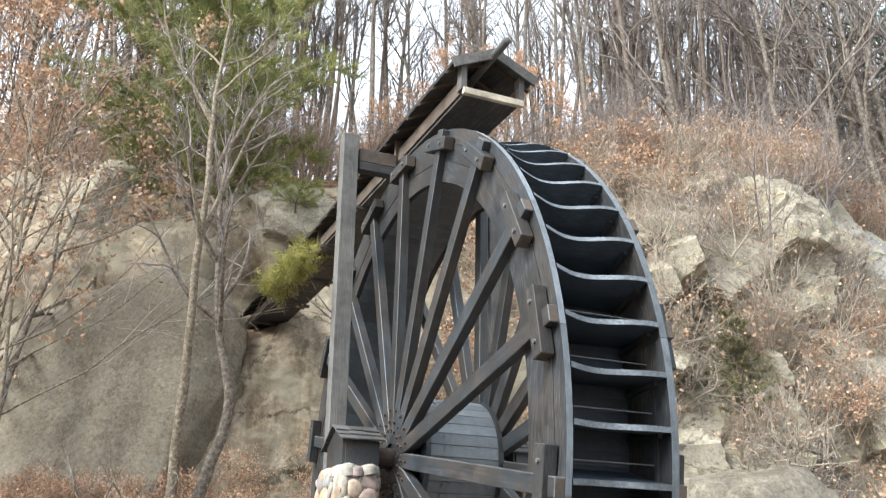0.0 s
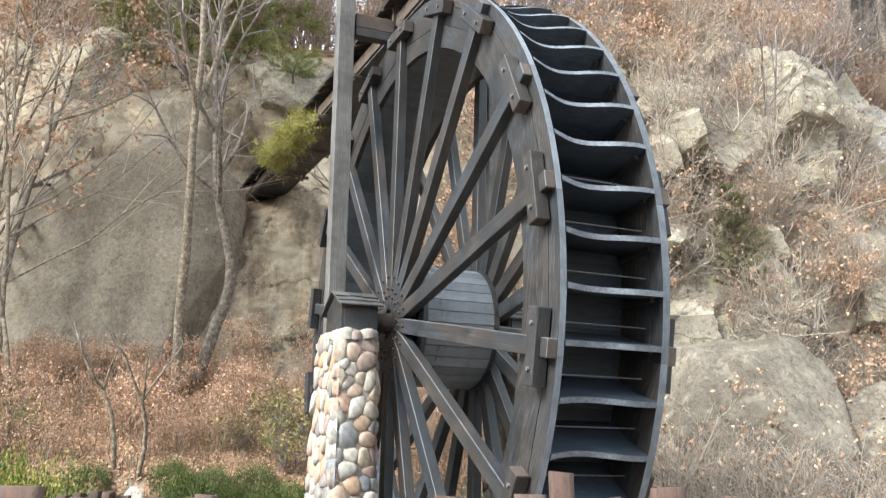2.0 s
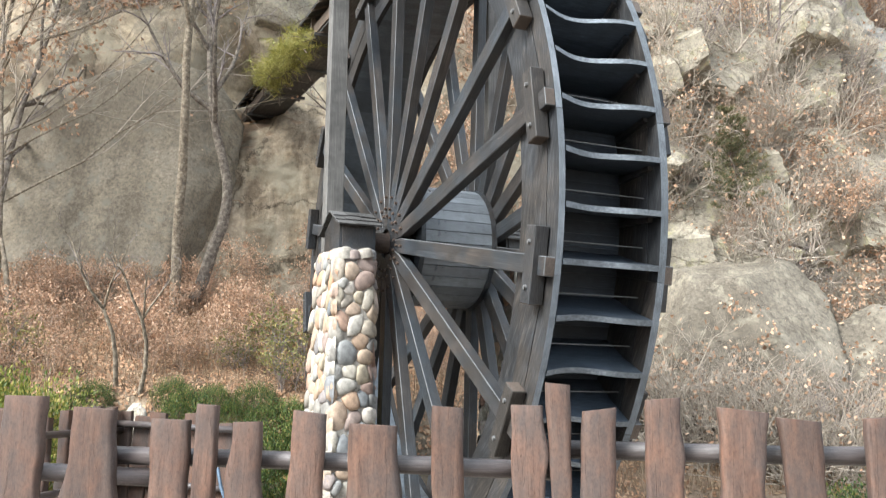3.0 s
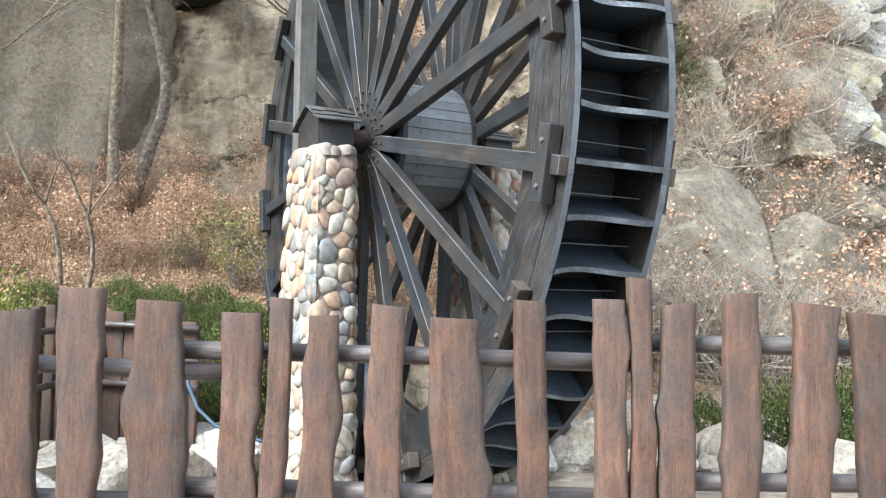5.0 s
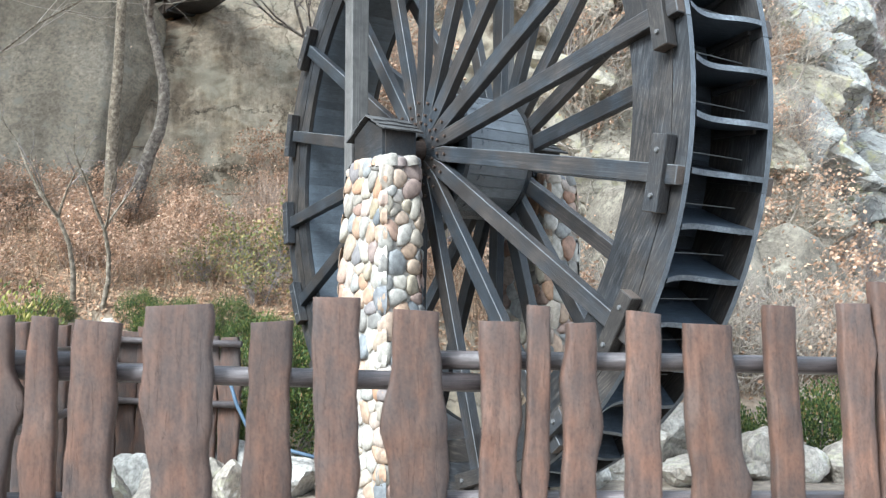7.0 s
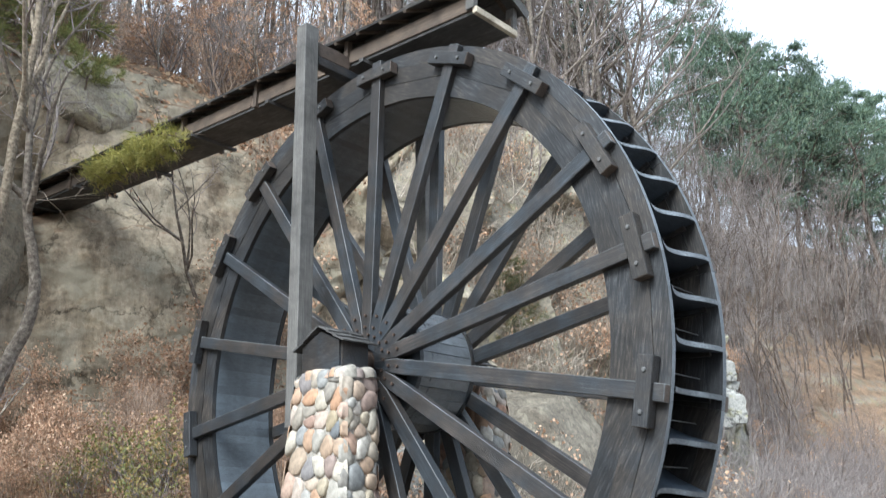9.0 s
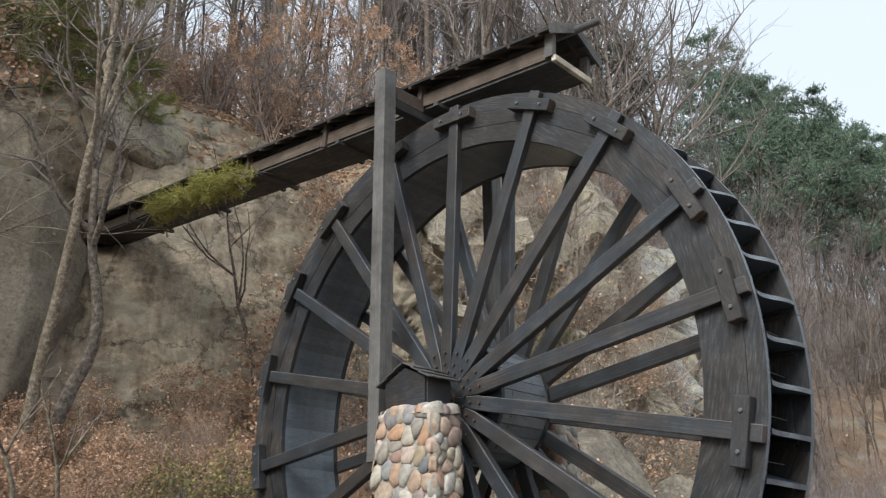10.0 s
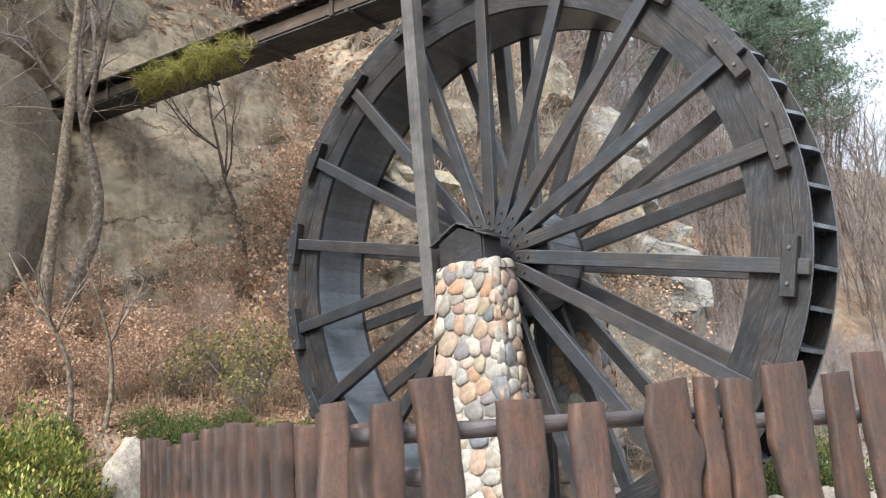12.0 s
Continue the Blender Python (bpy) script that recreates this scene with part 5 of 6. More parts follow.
def leaf_geo(tips, size, rng, spread):
    """Folded leaves set round the twig ends."""
    g = Geo()
    for p, d, back in tips:
        q = back.lerp(p, rng.uniform(0.2, 1.1)) + Vector((rng.gauss(0, 1), rng.gauss(0, 1), rng.gauss(0, 1))) * spread * 0.35
        a = Vector((rng.gauss(0, 1), rng.gauss(0, 1), rng.gauss(0, 0.7) - 0.4)).normalized()
        b = a.orthogonal().normalized()
        b.rotate(Matrix.Rotation(rng.uniform(0, 6.28), 3, a))
        c = a.cross(b)
        s = size * rng.uniform(0.6, 1.25)
        w = s * rng.uniform(0.28, 0.42)
        g.add([q, q + a * s * 0.5 + b * w + c * w * 0.4, q + a * s + c * s * 0.12, q + a * s * 0.5 - b * w + c * w * 0.4], [(0, 1, 2), (0, 2, 3)])
    return g


def tuft_geo(g, p, d, length, count, width, rng, splay=0.75):
    """A spray of pine needles."""
    for _ in range(count):
        v = (d + Vector((rng.gauss(0, 1), rng.gauss(0, 1), rng.gauss(0, 1))) * splay).normalized()
        s = v.orthogonal().normalized()
        s.rotate(Matrix.Rotation(rng.uniform(0, 6.28), 3, v))
        L = length * rng.uniform(0.7, 1.2)
        o = p + d * rng.uniform(-0.5, 0.3) * length
        g.add([o - s * width, o + s * width, o + v * L], [(0, 1, 2)])


def pine(name, seed, height, r, label, mat, tuft=0.13, needles=16, width=0.0035, whorls=11, clear=0.25, reach=0.33, group=""):
    rng = random.Random(seed)
    t = thing(name, Matrix.Identity(4), label, "pine tree", group)
    lean = Vector((rng.uniform(-0.05, 0.05), rng.uniform(-0.05, 0.05), 1))
    trunk = [(lean * (height * i / 9) + Vector((rng.gauss(0, 0.012), rng.gauss(0, 0.012), 0)) * height * (i > 0)) for i in range(10)]
    trunk[0].z -= 0.3
    g = Geo()
    g.tube(trunk, [r * (1 - 0.9 * i / 9) for i in range(10)], 8, caps=False)
    part("trunk", g, [M_BARK_DARK], t, smooth=True)
    b, n = Geo(), Geo()
    for w in range(whorls):
        f = clear + (1 - clear) * (w + rng.random() * 0.6) / whorls
        base = trunk[0].lerp(trunk[-1], f)
        i = min(8, int(f * 9))
        base = trunk[i].lerp(trunk[i + 1], f * 9 - i)
        size = height * reach * (1.08 - f) ** 0.75 * (0.75 + 0.5 * min(1, (f - clear) * 6))
        m = rng.choice((3, 4, 5))
        a0 = rng.uniform(0, 6.28)
        for k in range(m):
            a = a0 + 6.28 * k / m + rng.uniform(-0.4, 0.4)
            L = size * rng.uniform(0.55, 1.15)
            d = Vector((math.cos(a), math.sin(a), rng.uniform(0.05, 0.4)))
            pts = [base]
            for j in range(5):
                d = (d + Vector((rng.gauss(0, 0.12), rng.gauss(0, 0.12), 0.06))).normalized()
                pts.append(pts[-1] + d * L / 5)
            b.tube(pts, [r * 0.22 * (1 - f * 0.6) * (1 - 0.16 * j) for j in range(6)], 4, caps=False)
            for j in range(1, 6):
                for s in range(3 if j < 5 else 5):
                    sd = (d + Vector((rng.gauss(0, 0.7), rng.gauss(0, 0.7), rng.gauss(0.1, 0.35)))).normalized()
                    q = pts[j] + sd * rng.uniform(0.25, 1.0) * L * 0.24
                    b.tube([pts[j], q], [r * 0.05, r * 0.03], 3, caps=False)
                    for h in range(3):
                        tuft_geo(n, pts[j].lerp(q, 0.4 + 0.35 * h), sd, tuft, needles, width, rng)
    for h in range(5):
        tuft_geo(n, trunk[-1] - Vector((0, 0, h * tuft)), Vector((0, 0, 1)), tuft, needles, width, rng)
    part("branchwork", b, [M_BARK_DARK], t, smooth=True)
    part("needle_spray", n, [mat], t)
    return t


def open_pine(name, seed, height, r, label, mat, clear, reach, pads, group=""):
    """A pine with a ragged crown: level branches that end in flat pads of needles, with gaps between."""
    rng = random.Random(seed)
    t = thing(name, Matrix.Identity(4), label, "pine tree", group)
    trunk = [Vector((rng.gauss(0, 0.012) * height * (i > 0), rng.gauss(0, 0.012) * height * (i > 0), height * i / 9)) for i in range(10)]
    trunk[0].z -= 0.3
    g = Geo()
    g.tube(trunk, [r * (1 - 0.88 * i / 9) for i in range(10)], 8, caps=False)
    part("trunk", g, [M_BARK_DARK], t, smooth=True)
    b, n = Geo(), Geo()
    for k in range(pads):
        f = clear + (1 - clear) * ((k + rng.random()) / pads) ** 0.9
        i = min(8, int(f * 9))
        base = trunk[i].lerp(trunk[i + 1], f * 9 - i)
        a = k * 2.4 + rng.uniform(-0.5, 0.5)
        up = (f - clear) / (1 - clear)
        L = height * reach * (1.0 - 0.8 * up) * rng.uniform(0.55, 1.15) * (0.7 + 0.6 * min(1, up * 4))
        d = Vector((math.cos(a), math.sin(a), rng.uniform(-0.05, 0.35)))
        tip = base + d * L
        b.tube([base, base.lerp(tip, 0.5) - Vector((0, 0, 0.05 * L)), tip], [r * 0.2, r * 0.13, r * 0.05], 4, caps=False)
        for h in range(rng.randint(3, 5)):
            c = base.lerp(tip, rng.uniform(0.5, 1.05)) + Vector((rng.gauss(0, 0.16), rng.gauss(0, 0.16), rng.gauss(0.04, 0.06))) * L
            w = L * rng.uniform(0.16, 0.30) + 0.12
            for _ in range(26):
                q = c + Vector((rng.gauss(0, 0.5), rng.gauss(0, 0.5), abs(rng.gauss(0, 0.26)))) * w
                tuft_geo(n, q, Vector((rng.gauss(0, 0.5), rng.gauss(0, 0.5), 0.7)).normalized(), 0.15, 5, 0.013, rng, 0.6)
    for h in range(10):
        tuft_geo(n, trunk[-1] - Vector((rng.gauss(0, 0.05), rng.gauss(0, 0.05), h * 0.08)), Vector((0, 0, 1)), 0.16, 6, 0.012, rng)
    part("branchwork", b, [M_BARK_DARK], t, smooth=True)
    part("needle_spray", n, [mat], t)
    return t


def plant(ob, spots, rng, scale=(0.85, 1.15)):
    """Sets the first of a kind, and copies that share its meshes, at the spots (x, y) on the ground."""
    for i, (x, y, *rest) in enumerate(spots):
        s = rest[0] if rest else rng.uniform(*scale)
        m = pose(x, y, ground_z(x, y) - 0.02, rng.uniform(-3, 3), rng.uniform(-3, 3), rng.uniform(0, 360)) @ Matrix.Scale(s, 4)
        c = ob
        if i:
            c = thing(ob.name.split(".")[0], m, ob["label"], ob["category"], ob["group"] if "group" in ob else "")
            for k in KIDS[ob.name]:
                part(k.name.split(".")[0], k.data, None, c, k["label"] if "label" in k else "")
        c.matrix_world = m


# forest on the crest
rng = random.Random(2024)
CREST = dict(BARE, kids=[11, 7, 5], clear=[0.45, 0.25, 0.2], ratio=[0.27, 0.5, 0.5], wobble=[0.022, 0.12, 0.18, 0.2], taper=[0.4, 0.3, 0.3, 0.4], angle=[(20, 48), (25, 55), (25, 60)], thin=[0.3, 0.45, 0.5])
kinds = []
for i in range(7):
    kinds.append(bare_tree("forest_tree", 100 + i, rng.uniform(8.5, 11.5), rng.uniform(0.055, 0.125), (M_BARK_DARK if i % 2 else M_BARK, M_TWIG), CREST, "tall bare winter tree on the ridge", "tree", "bare ridge trees"))
spots = [[] for _ in kinds]
for k in range(280):
    x = rng.uniform(-17, 19)
    q = 6.6 + 10 * rng.random() ** 1.3
    spots[rng.randrange(len(kinds))].append((x, float(cliff_y(x)) + q))
for ob, s in zip(kinds, spots):
    plant(ob, s, rng, (0.75, 1.2))

# wood on the farther slope
far_bare = bare_tree("slope_tree", 140, 7.0, 0.04, (M_BARK_DARK, M_TWIG_FAR), dict(CREST, kids=[14, 7, 5], clear=[0.12, 0.2, 0.2], ratio=[0.36, 0.5, 0.5], wobble=[0.10, 0.16, 0.2, 0.2]), "slender bare tree on the far slope", "tree", "bare slope trees")
plant(far_bare, [(rng.uniform(15, 42), rng.uniform(25, 36)) for _ in range(120)] + [(rng.uniform(9, 20), rng.uniform(22, 29)) for _ in range(60)] + [(rng.uniform(22, 50), rng.uniform(33, 39), rng.uniform(1.2, 1.7)) for _ in range(110)], rng, (0.7, 1.5))
far_pine = open_pine("slope_pine", 150, 11.0, 0.13, "blue-green pine with a ragged crown on the far slope", M_NEEDLE_FAR, 0.42, 0.24, 32, "far pines")
far_pine2 = open_pine("slope_pine", 151, 9.8, 0.12, "blue-green pine with a ragged crown on the far slope", M_NEEDLE_FAR, 0.38, 0.27, 30, "far pines")
plant(far_pine, [(29.5, 35), (32.6, 35.6), (35.4, 35), (38.5, 36), (42, 36.5), (46, 37), (34, 38), (31, 37.4)], rng, (1.45, 1.7))
plant(far_pine2, [(31, 34.5), (33.8, 36), (37, 35.4), (40.2, 36), (44, 37), (36, 38), (40, 33.5), (43, 34.5)], rng, (1.6, 1.9))

ridge_pine = open_pine("ridge_pine", 152, 11.0, 0.13, "tall pine with a sparse crown on the cliff top", M_NEEDLE_FAR, 0.45, 0.22, 22, "ridge pines")
plant(ridge_pine, [(12.6, 22.3, 1.1), (15.4, 24.4, 1.05)], rng)

# young pine at the cliff's edge, a small one on the rock face
edge_pine = pine("young_pine", 160, 5.6, 0.075, "young green pine at the cliff edge", M_NEEDLE_BRIGHT, 0.25, 22, 0.0085, 16, 0.06, 0.55)
plant(edge_pine, [(-4.95, 14.7, 0.95)], rng)
low_pine = pine("low_pine", 162, 1.2, 0.035, "small pine leaning out over the cliff", M_NEEDLE_BRIGHT, 0.13, 6, 0.004, 3, 0.6, 0.9)
low_pine.matrix_world = pose(-3.0, 14.7, 7.95, 18, 14, 0)
ledge_pine = pine("ledge_pine", 161, 1.9, 0.035, "small dark feathery evergreen growing from a rock ledge", M_NEEDLE_DULL, 0.09, 8, 0.0035, 13, 0.05, 0.27)
lp = cliff_point(5.0, 4.9)
ledge_pine.matrix_world = pose(lp.x - 0.05, lp.y - 0.9, lp.z - 0.25, 4, -3, 0)

# the two trees in front of the boulder
LEFT = dict(BARE, pieces=[12, 7, 5, 3], kids=[9, 6, 5], clear=[0.4, 0.2, 0.2], wobble=[0.03, 0.10, 0.16, 0.2], angle=[(25, 48), (25, 50), (25, 60)], ratio=[0.42, 0.5, 0.5])


def bend(points, extra, rng, amount):
    """A smooth trunk line through the points, with small kinks."""
    out = []
    n = len(points)
    for i in range((n - 1) * extra + 1):
        f = i / extra
        k = min(int(f), n - 2)
        u = f - k
        a, b = Vector(points[max(k - 1, 0)]), Vector(points[k])
        c, d = Vector(points[k + 1]), Vector(points[min(k + 2, n - 1)])
        p = 0.5 * (2 * b + (c - a) * u + (2 * a - 5 * b + 4 * c - d) * u * u + (3 * b - a - 3 * c + d) * u ** 3)
        out.append(p + Vector((rng.gauss(0, amount), rng.gauss(0, amount), 0)))
    return out


PALE_LINE = [(-3.86, 12.30, 2.6), (-3.81, 12.12, 3.3), (-3.69, 11.72, 4.6), (-3.58, 11.30, 6.1), (-3.50, 11.08, 7.4), (-3.50, 11.0, 8.8), (-3.42, 11.0, 10.2)]
GREY_LINE = [(-3.60, 12.40, 2.9), (-3.42, 12.38, 3.5), (-3.20, 12.32, 4.2), (-3.22, 12.22, 4.85), (-3.38, 12.10, 5.45), (-3.44, 11.98, 6.1), (-3.50, 11.85, 7.4), (-3.46, 11.8, 8.6)]
pale = bare_tree("pale_tree", 171, 7.6, 0.088, (M_BARK_PALE, M_TWIG), dict(LEFT, kids=[12, 6, 5], clear=[0.46, 0.2, 0.2], spine=bend(PALE_LINE, 3, random.Random(8), 0.008)), "slender pale-barked bare tree before the boulder", "tree", single=True)
second = bare_tree("grey_tree", 172, 5.9, 0.10, (M_BARK, M_TWIG), dict(LEFT, clear=[0.5, 0.2, 0.2], spine=bend(GREY_LINE, 3, random.Random(9), 0.008)), "crooked grey-barked bare tree against the rock", "tree", single=True)

slim = bare_tree("slender_tree", 174, 7.6, 0.042, (M_BARK_PALE, M_TWIG_PALE), dict(LEFT, kids=[16, 7, 6], clear=[0.15, 0.2, 0.2], ratio=[0.5, 0.5, 0.5], wobble=[0.05, 0.10, 0.16, 0.2], angle=[(35, 75), (25, 50), (25, 60)]), "slender many-twigged tree beside the cliff", "tree", "slender trees", (500, 0.06, M_OAK, "few dry leaves"), single=True)
plant(slim, [(-6.0, 11.6, 1.0), (-6.5, 11.2, 0.9), (-6.9, 11.9, 1.1), (-7.4, 11.5, 0.9)], rng)

# bare trees on top of the right-hand cliff
right_tree = bare_tree("cliff_tree", 181, 6.2, 0.09, (M_BARK, M_TWIG), dict(BARE, clear=[0.2, 0.2, 0.2], kids=[9, 7, 6], ratio=[0.6, 0.5, 0.5]), "spreading bare tree on the cliff top", "tree", "cliff-top trees", single=True)
plant(right_tree, [(5.2, 17.1, 1.0), (8.0, 18.0, 1.1), (2.3, 17.2, 0.7), (0.3, 17.0, 0.6), (10.5, 20.5, 1.1), (11.6, 20.6, 1.5), (12.6, 21.2, 1.6), (13.6, 21.5, 1.5), (12.2, 22.5, 1.7), (14.4, 22.5, 1.4), (11.0, 21.8, 1.6), (15.6, 23.6, 1.4)], rng)

# oaks that keep their dead leaves
OAKP = dict(BARE, pieces=[7, 5, 4, 3], kids=[9, 6, 5], clear=[0.12, 0.2, 0.2], ratio=[0.6, 0.55, 0.5])
oak = bare_tree("leafy_oak", 191, 5.2, 0.06, (M_BARK, M_TWIG), OAKP, "young oak holding dry orange-brown leaves", "tree", "dry-leaved oaks", (5200, 0.07, M_OAK, "dry orange-brown leaves"), single=True)
plant(oak, [(-6.3, 12.1, 1.2), (-7.0, 12.0, 0.95), (-8.2, 13.4, 1.2), (-9.0, 15.0, 1.0), (1.0, 16.4, 0.6), (-0.2, 16.4, 0.62), (0.35, 16.1, 0.5), (-1.6, 16.4, 0.35)], rng)
BUSHP = dict(BARE, pieces=[5, 4, 3], taper=[0.3, 0.3, 0.4], wobble=[0.14, 0.18, 0.2], lift=[0.05, 0.05, 0.02], kids=[8, 6], clear=[0.1, 0.15], angle=[(25, 60), (25, 60)], ratio=[0.6, 0.5], thin=[0.5, 0.5])


def shrub(name, seed, height, stems, label, mats, leaves=None, group="", category="shrub"):
    rng = random.Random(seed)
    segs, tips = [[], [], []], []
    for _ in range(stems):
        d = Vector((rng.gauss(0, 0.35), rng.gauss(0, 0.35), 1)).normalized()
        grow(segs, tips, Vector((rng.gauss(0, 0.06), rng.gauss(0, 0.06), -0.1)), d, height * rng.uniform(0.7, 1.1), 0.011 * height, 0, rng, BUSHP)
    t = thing(name, Matrix.Identity(4), label, category, group)
    g = branch_geo(segs[0], 4)
    for pts, rad in segs[1] + segs[2]:
        g.tube(pts, rad, 3, caps=False)
    part("stemwork", g, [mats], t, smooth=True)
    if leaves:
        n, size, mat = leaves
        part("foliage", leaf_geo([rng.choice(tips) for _ in range(n)], size, rng, 0.12), [mat], t)
    return t


brown = shrub("oak_shrub", 201, 1.5, 5, "shrub with dry orange-brown leaves", M_BRUSH, (900, 0.062, M_OAK), "dry-leaved shrubs")
brown2 = shrub("oak_shrub", 202, 1.1, 5, "low shrub with dry orange-brown leaves", M_BRUSH, (900, 0.055, M_OAK), "dry-leaved shrubs")
bare1 = shrub("bare_shrub", 203, 1.9, 7, "tangle of thin bare reddish stems", M_TWIG, None, "bare shrubs")
bare2 = shrub("bare_shrub", 204, 1.3, 8, "tangle of thin bare reddish stems", M_BRUSH, (40, 0.07, M_OAK), "bare shrubs")


def on_hill(n, x0, x1, q0, q1, rng):
    out = []
    for _ in range(n):
        x = rng.uniform(x0, x1)
        out.append((x, float(cliff_y(x)) + rng.uniform(q0, q1)))
    return out


plant(brown, on_hill(24, -10, 13, 2.4, 7, rng) + on_hill(4, 2.8, 9.5, -1.8, 0.1, rng) + [(5.9, 13.0, 1.2), (6.4, 12.6, 1.1), (5.6, 13.8, 1.2), (6.9, 13.9, 1.1), (3.6, 13.6), (4.2, 14.2)] + [(0.8, 14.9, 1.4), (1.3, 15.0, 1.5), (1.8, 12.6), (1.2, 12.2)], rng)
plant(brown2, on_hill(24, -10, 13, 2.4, 7, rng) + on_hill(6, 0.2, 10, -2.6, 0.2, rng) + [(x, y, rng.uniform(0.35, 0.65)) for x, y in on_hill(92, -6.4, 0.4, -3.0, -0.1, rng)] + [(rng.uniform(10.5, 22), rng.uniform(16, 25), 1.0) for _ in range(40)] + on_hill(3, 3, 12, 0.3, 1.6, rng), rng)
plant(bare1, on_hill(46, -11, 15, 2.4, 8.5, rng) + [(x, y, 0.7) for x, y in on_hill(8, 0.5, 11, -3.2, 0.2, rng)] + on_hill(5, 3, 12, 0.3, 1.6, rng) + [(rng.uniform(13, 26), rng.uniform(17, 25)) for _ in range(45)], rng, (0.8, 1.5))
plant(bare2, on_hill(55, -11, 15, 2.2, 8.5, rng) + [(x, y, rng.uniform(0.4, 0.7)) for x, y in on_hill(26, -6, 10, -3, -0.2, rng)] + [(rng.uniform(13, 30), rng.uniform(19, 30)) for _ in range(50)], rng, (0.8, 1.6))

# growth on the cliff's ledges
def cliff_plant(ob, spots, rng, out=0.3):
    """Copies of a shrub rooted in the rock at the spots (x, height, size)."""
    for x, z, s in spots:
        p = cliff_point(x, z)
        if p is None:
            continue
        c = thing(ob.name.split(".")[0], pose(p.x, p.y - out, p.z - 0.15, rng.uniform(5, 28), rng.uniform(-12, 12), rng.uniform(0, 360)) @ Matrix.Scale(s, 4), ob["label"], ob["category"], ob["group"])
        for k in KIDS[ob.name]:
            part(k.name.split(".")[0], k.data, None, c)


ledge = shrub("ledge_shrub", 207, 1.4, 7, "thin bare twiggy shrub on a rock ledge", M_TWIG_PALE, (90, 0.055, M_OAK), "ledge shrubs")
plant(ledge, [(rng.uniform(2.6, 7.6), rng.uniform(11.2, 12.3), rng.uniform(0.8, 1.5)) for _ in range(18)] + [(3.4, 11.7, 1.2), (4.0, 11.4, 1.3), (4.6, 11.6, 1.4), (5.2, 11.7, 1.2), (5.8, 12.0, 1.3), (3.0, 12.0, 1.1), (6.4, 12.3, 1.2), (4.3, 11.9, 1.0), (7.0, 12.6, 1.2)], rng)
cliff_plant(ledge, [(rng.uniform(2.6, 11.5), rng.uniform(1.9, 8.3), rng.uniform(0.6, 1.15)) for _ in range(48)], rng, 0.3)
cliff_plant(brown2, [(rng.uniform(2.8, 9.5), rng.uniform(2.2, 7.8), rng.uniform(0.5, 0.9)) for _ in range(8)], rng, 0.3)
leafy_ledge = shrub("ledge_oak", 209, 1.15, 5, "twiggy shrub with clusters of dry orange leaves on a rock ledge", M_TWIG_PALE, (420, 0.075, M_OAK), "ledge oaks")
leafy_ledge.matrix_world = pose(*cliff_point(5.2, 5.0), 20, 5, 0)
cliff_plant(leafy_ledge, [(4.75, 6.5, 0.9), (5.6, 5.7, 1.0), (5.05, 4.6, 0.8), (5.3, 4.4, 0.9), (6.15, 5.1, 1.0), (6.5, 5.2, 0.8), (7.0, 5.4, 0.9), (6.4, 4.3, 0.9), (6.9, 3.3, 1.1), (7.3, 3.0, 1.1), (7.6, 3.4, 1.0), (4.2, 4.3, 0.8), (8.0, 4.6, 0.7), (8.9, 3.6, 0.8), (9.8, 5.4, 0.7), (3.6, 6.0, 0.8), (3.2, 4.8, 0.8)], rng, 0.45)
cliff_plant(ledge, [(rng.uniform(3.2, 8.0), rng.uniform(3.0, 8.6), rng.uniform(0.9, 1.4)) for _ in range(34)], rng, 0.45)
plant(ledge, [(x, y, rng.uniform(0.8, 1.3)) for x, y in on_hill(34, 2.2, 8.6, 0.9, 3.4, rng)], rng)
plant(brown2, [(x, y, rng.uniform(0.7, 1.1)) for x, y in on_hill(16, 2.2, 8.6, 1.1, 3.6, rng)], rng)
plant(leafy_ledge, [(x, y, rng.uniform(0.8, 1.2)) for x, y in on_hill(7, 2.4, 8.4, 0.8, 2.6, rng)], rng)
cliff_plant(bare1, [(rng.uniform(2.8, 10.5), rng.uniform(2.2, 7.5), rng.uniform(0.5, 0.9)) for _ in range(8)], rng, 0.4)
cliff_plant(bare2, [(rng.uniform(2.8, 10.5), rng.uniform(2.2, 7.5), rng.uniform(0.5, 0.9)) for _ in range(6)], rng, 0.4)
cliff_plant(leafy_ledge, [(-0.55, 3.2, 0.9), (-0.2, 3.9, 0.9), (0.0, 4.3, 0.9), (0.25, 5.1, 0.9), (0.45, 5.8, 0.9), (0.75, 6.5, 0.8), (1.05, 7.2, 0.8), (-0.7, 2.9, 0.8)], rng, 0.3)
cliff_plant(brown, [(-0.7, 3.3, 0.9), (-0.1, 3.6, 1.0), (-0.3, 4.4, 0.9), (0.2, 5.0, 0.8)], rng, 0.5)
cliff_plant(brown2, [(-1.9, 3.6, 0.7), (-1.2, 3.3, 0.8), (-0.5, 3.2, 0.9), (-3.0, 3.4, 0.6), (0.3, 4.2, 0.9), (0.8, 5.4, 0.9), (1.3, 3.8, 1.0)], rng)
rock_tree = bare_tree("rock_tree", 206, 3.2, 0.042, (M_BARK, M_TWIG), dict(BARE, pieces=[7, 5, 4, 2], kids=[8, 5, 4], clear=[0.25, 0.2, 0.2], wobble=[0.10, 0.15, 0.18, 0.2], ratio=[0.55, 0.5, 0.5]), "small dark bare tree rooted in the rock face", "tree", single=True)
rp = cliff_point(-0.8, 4.3)
rock_tree.matrix_world = pose(rp.x, rp.y - 0.1, rp.z, 8, -6, 0)

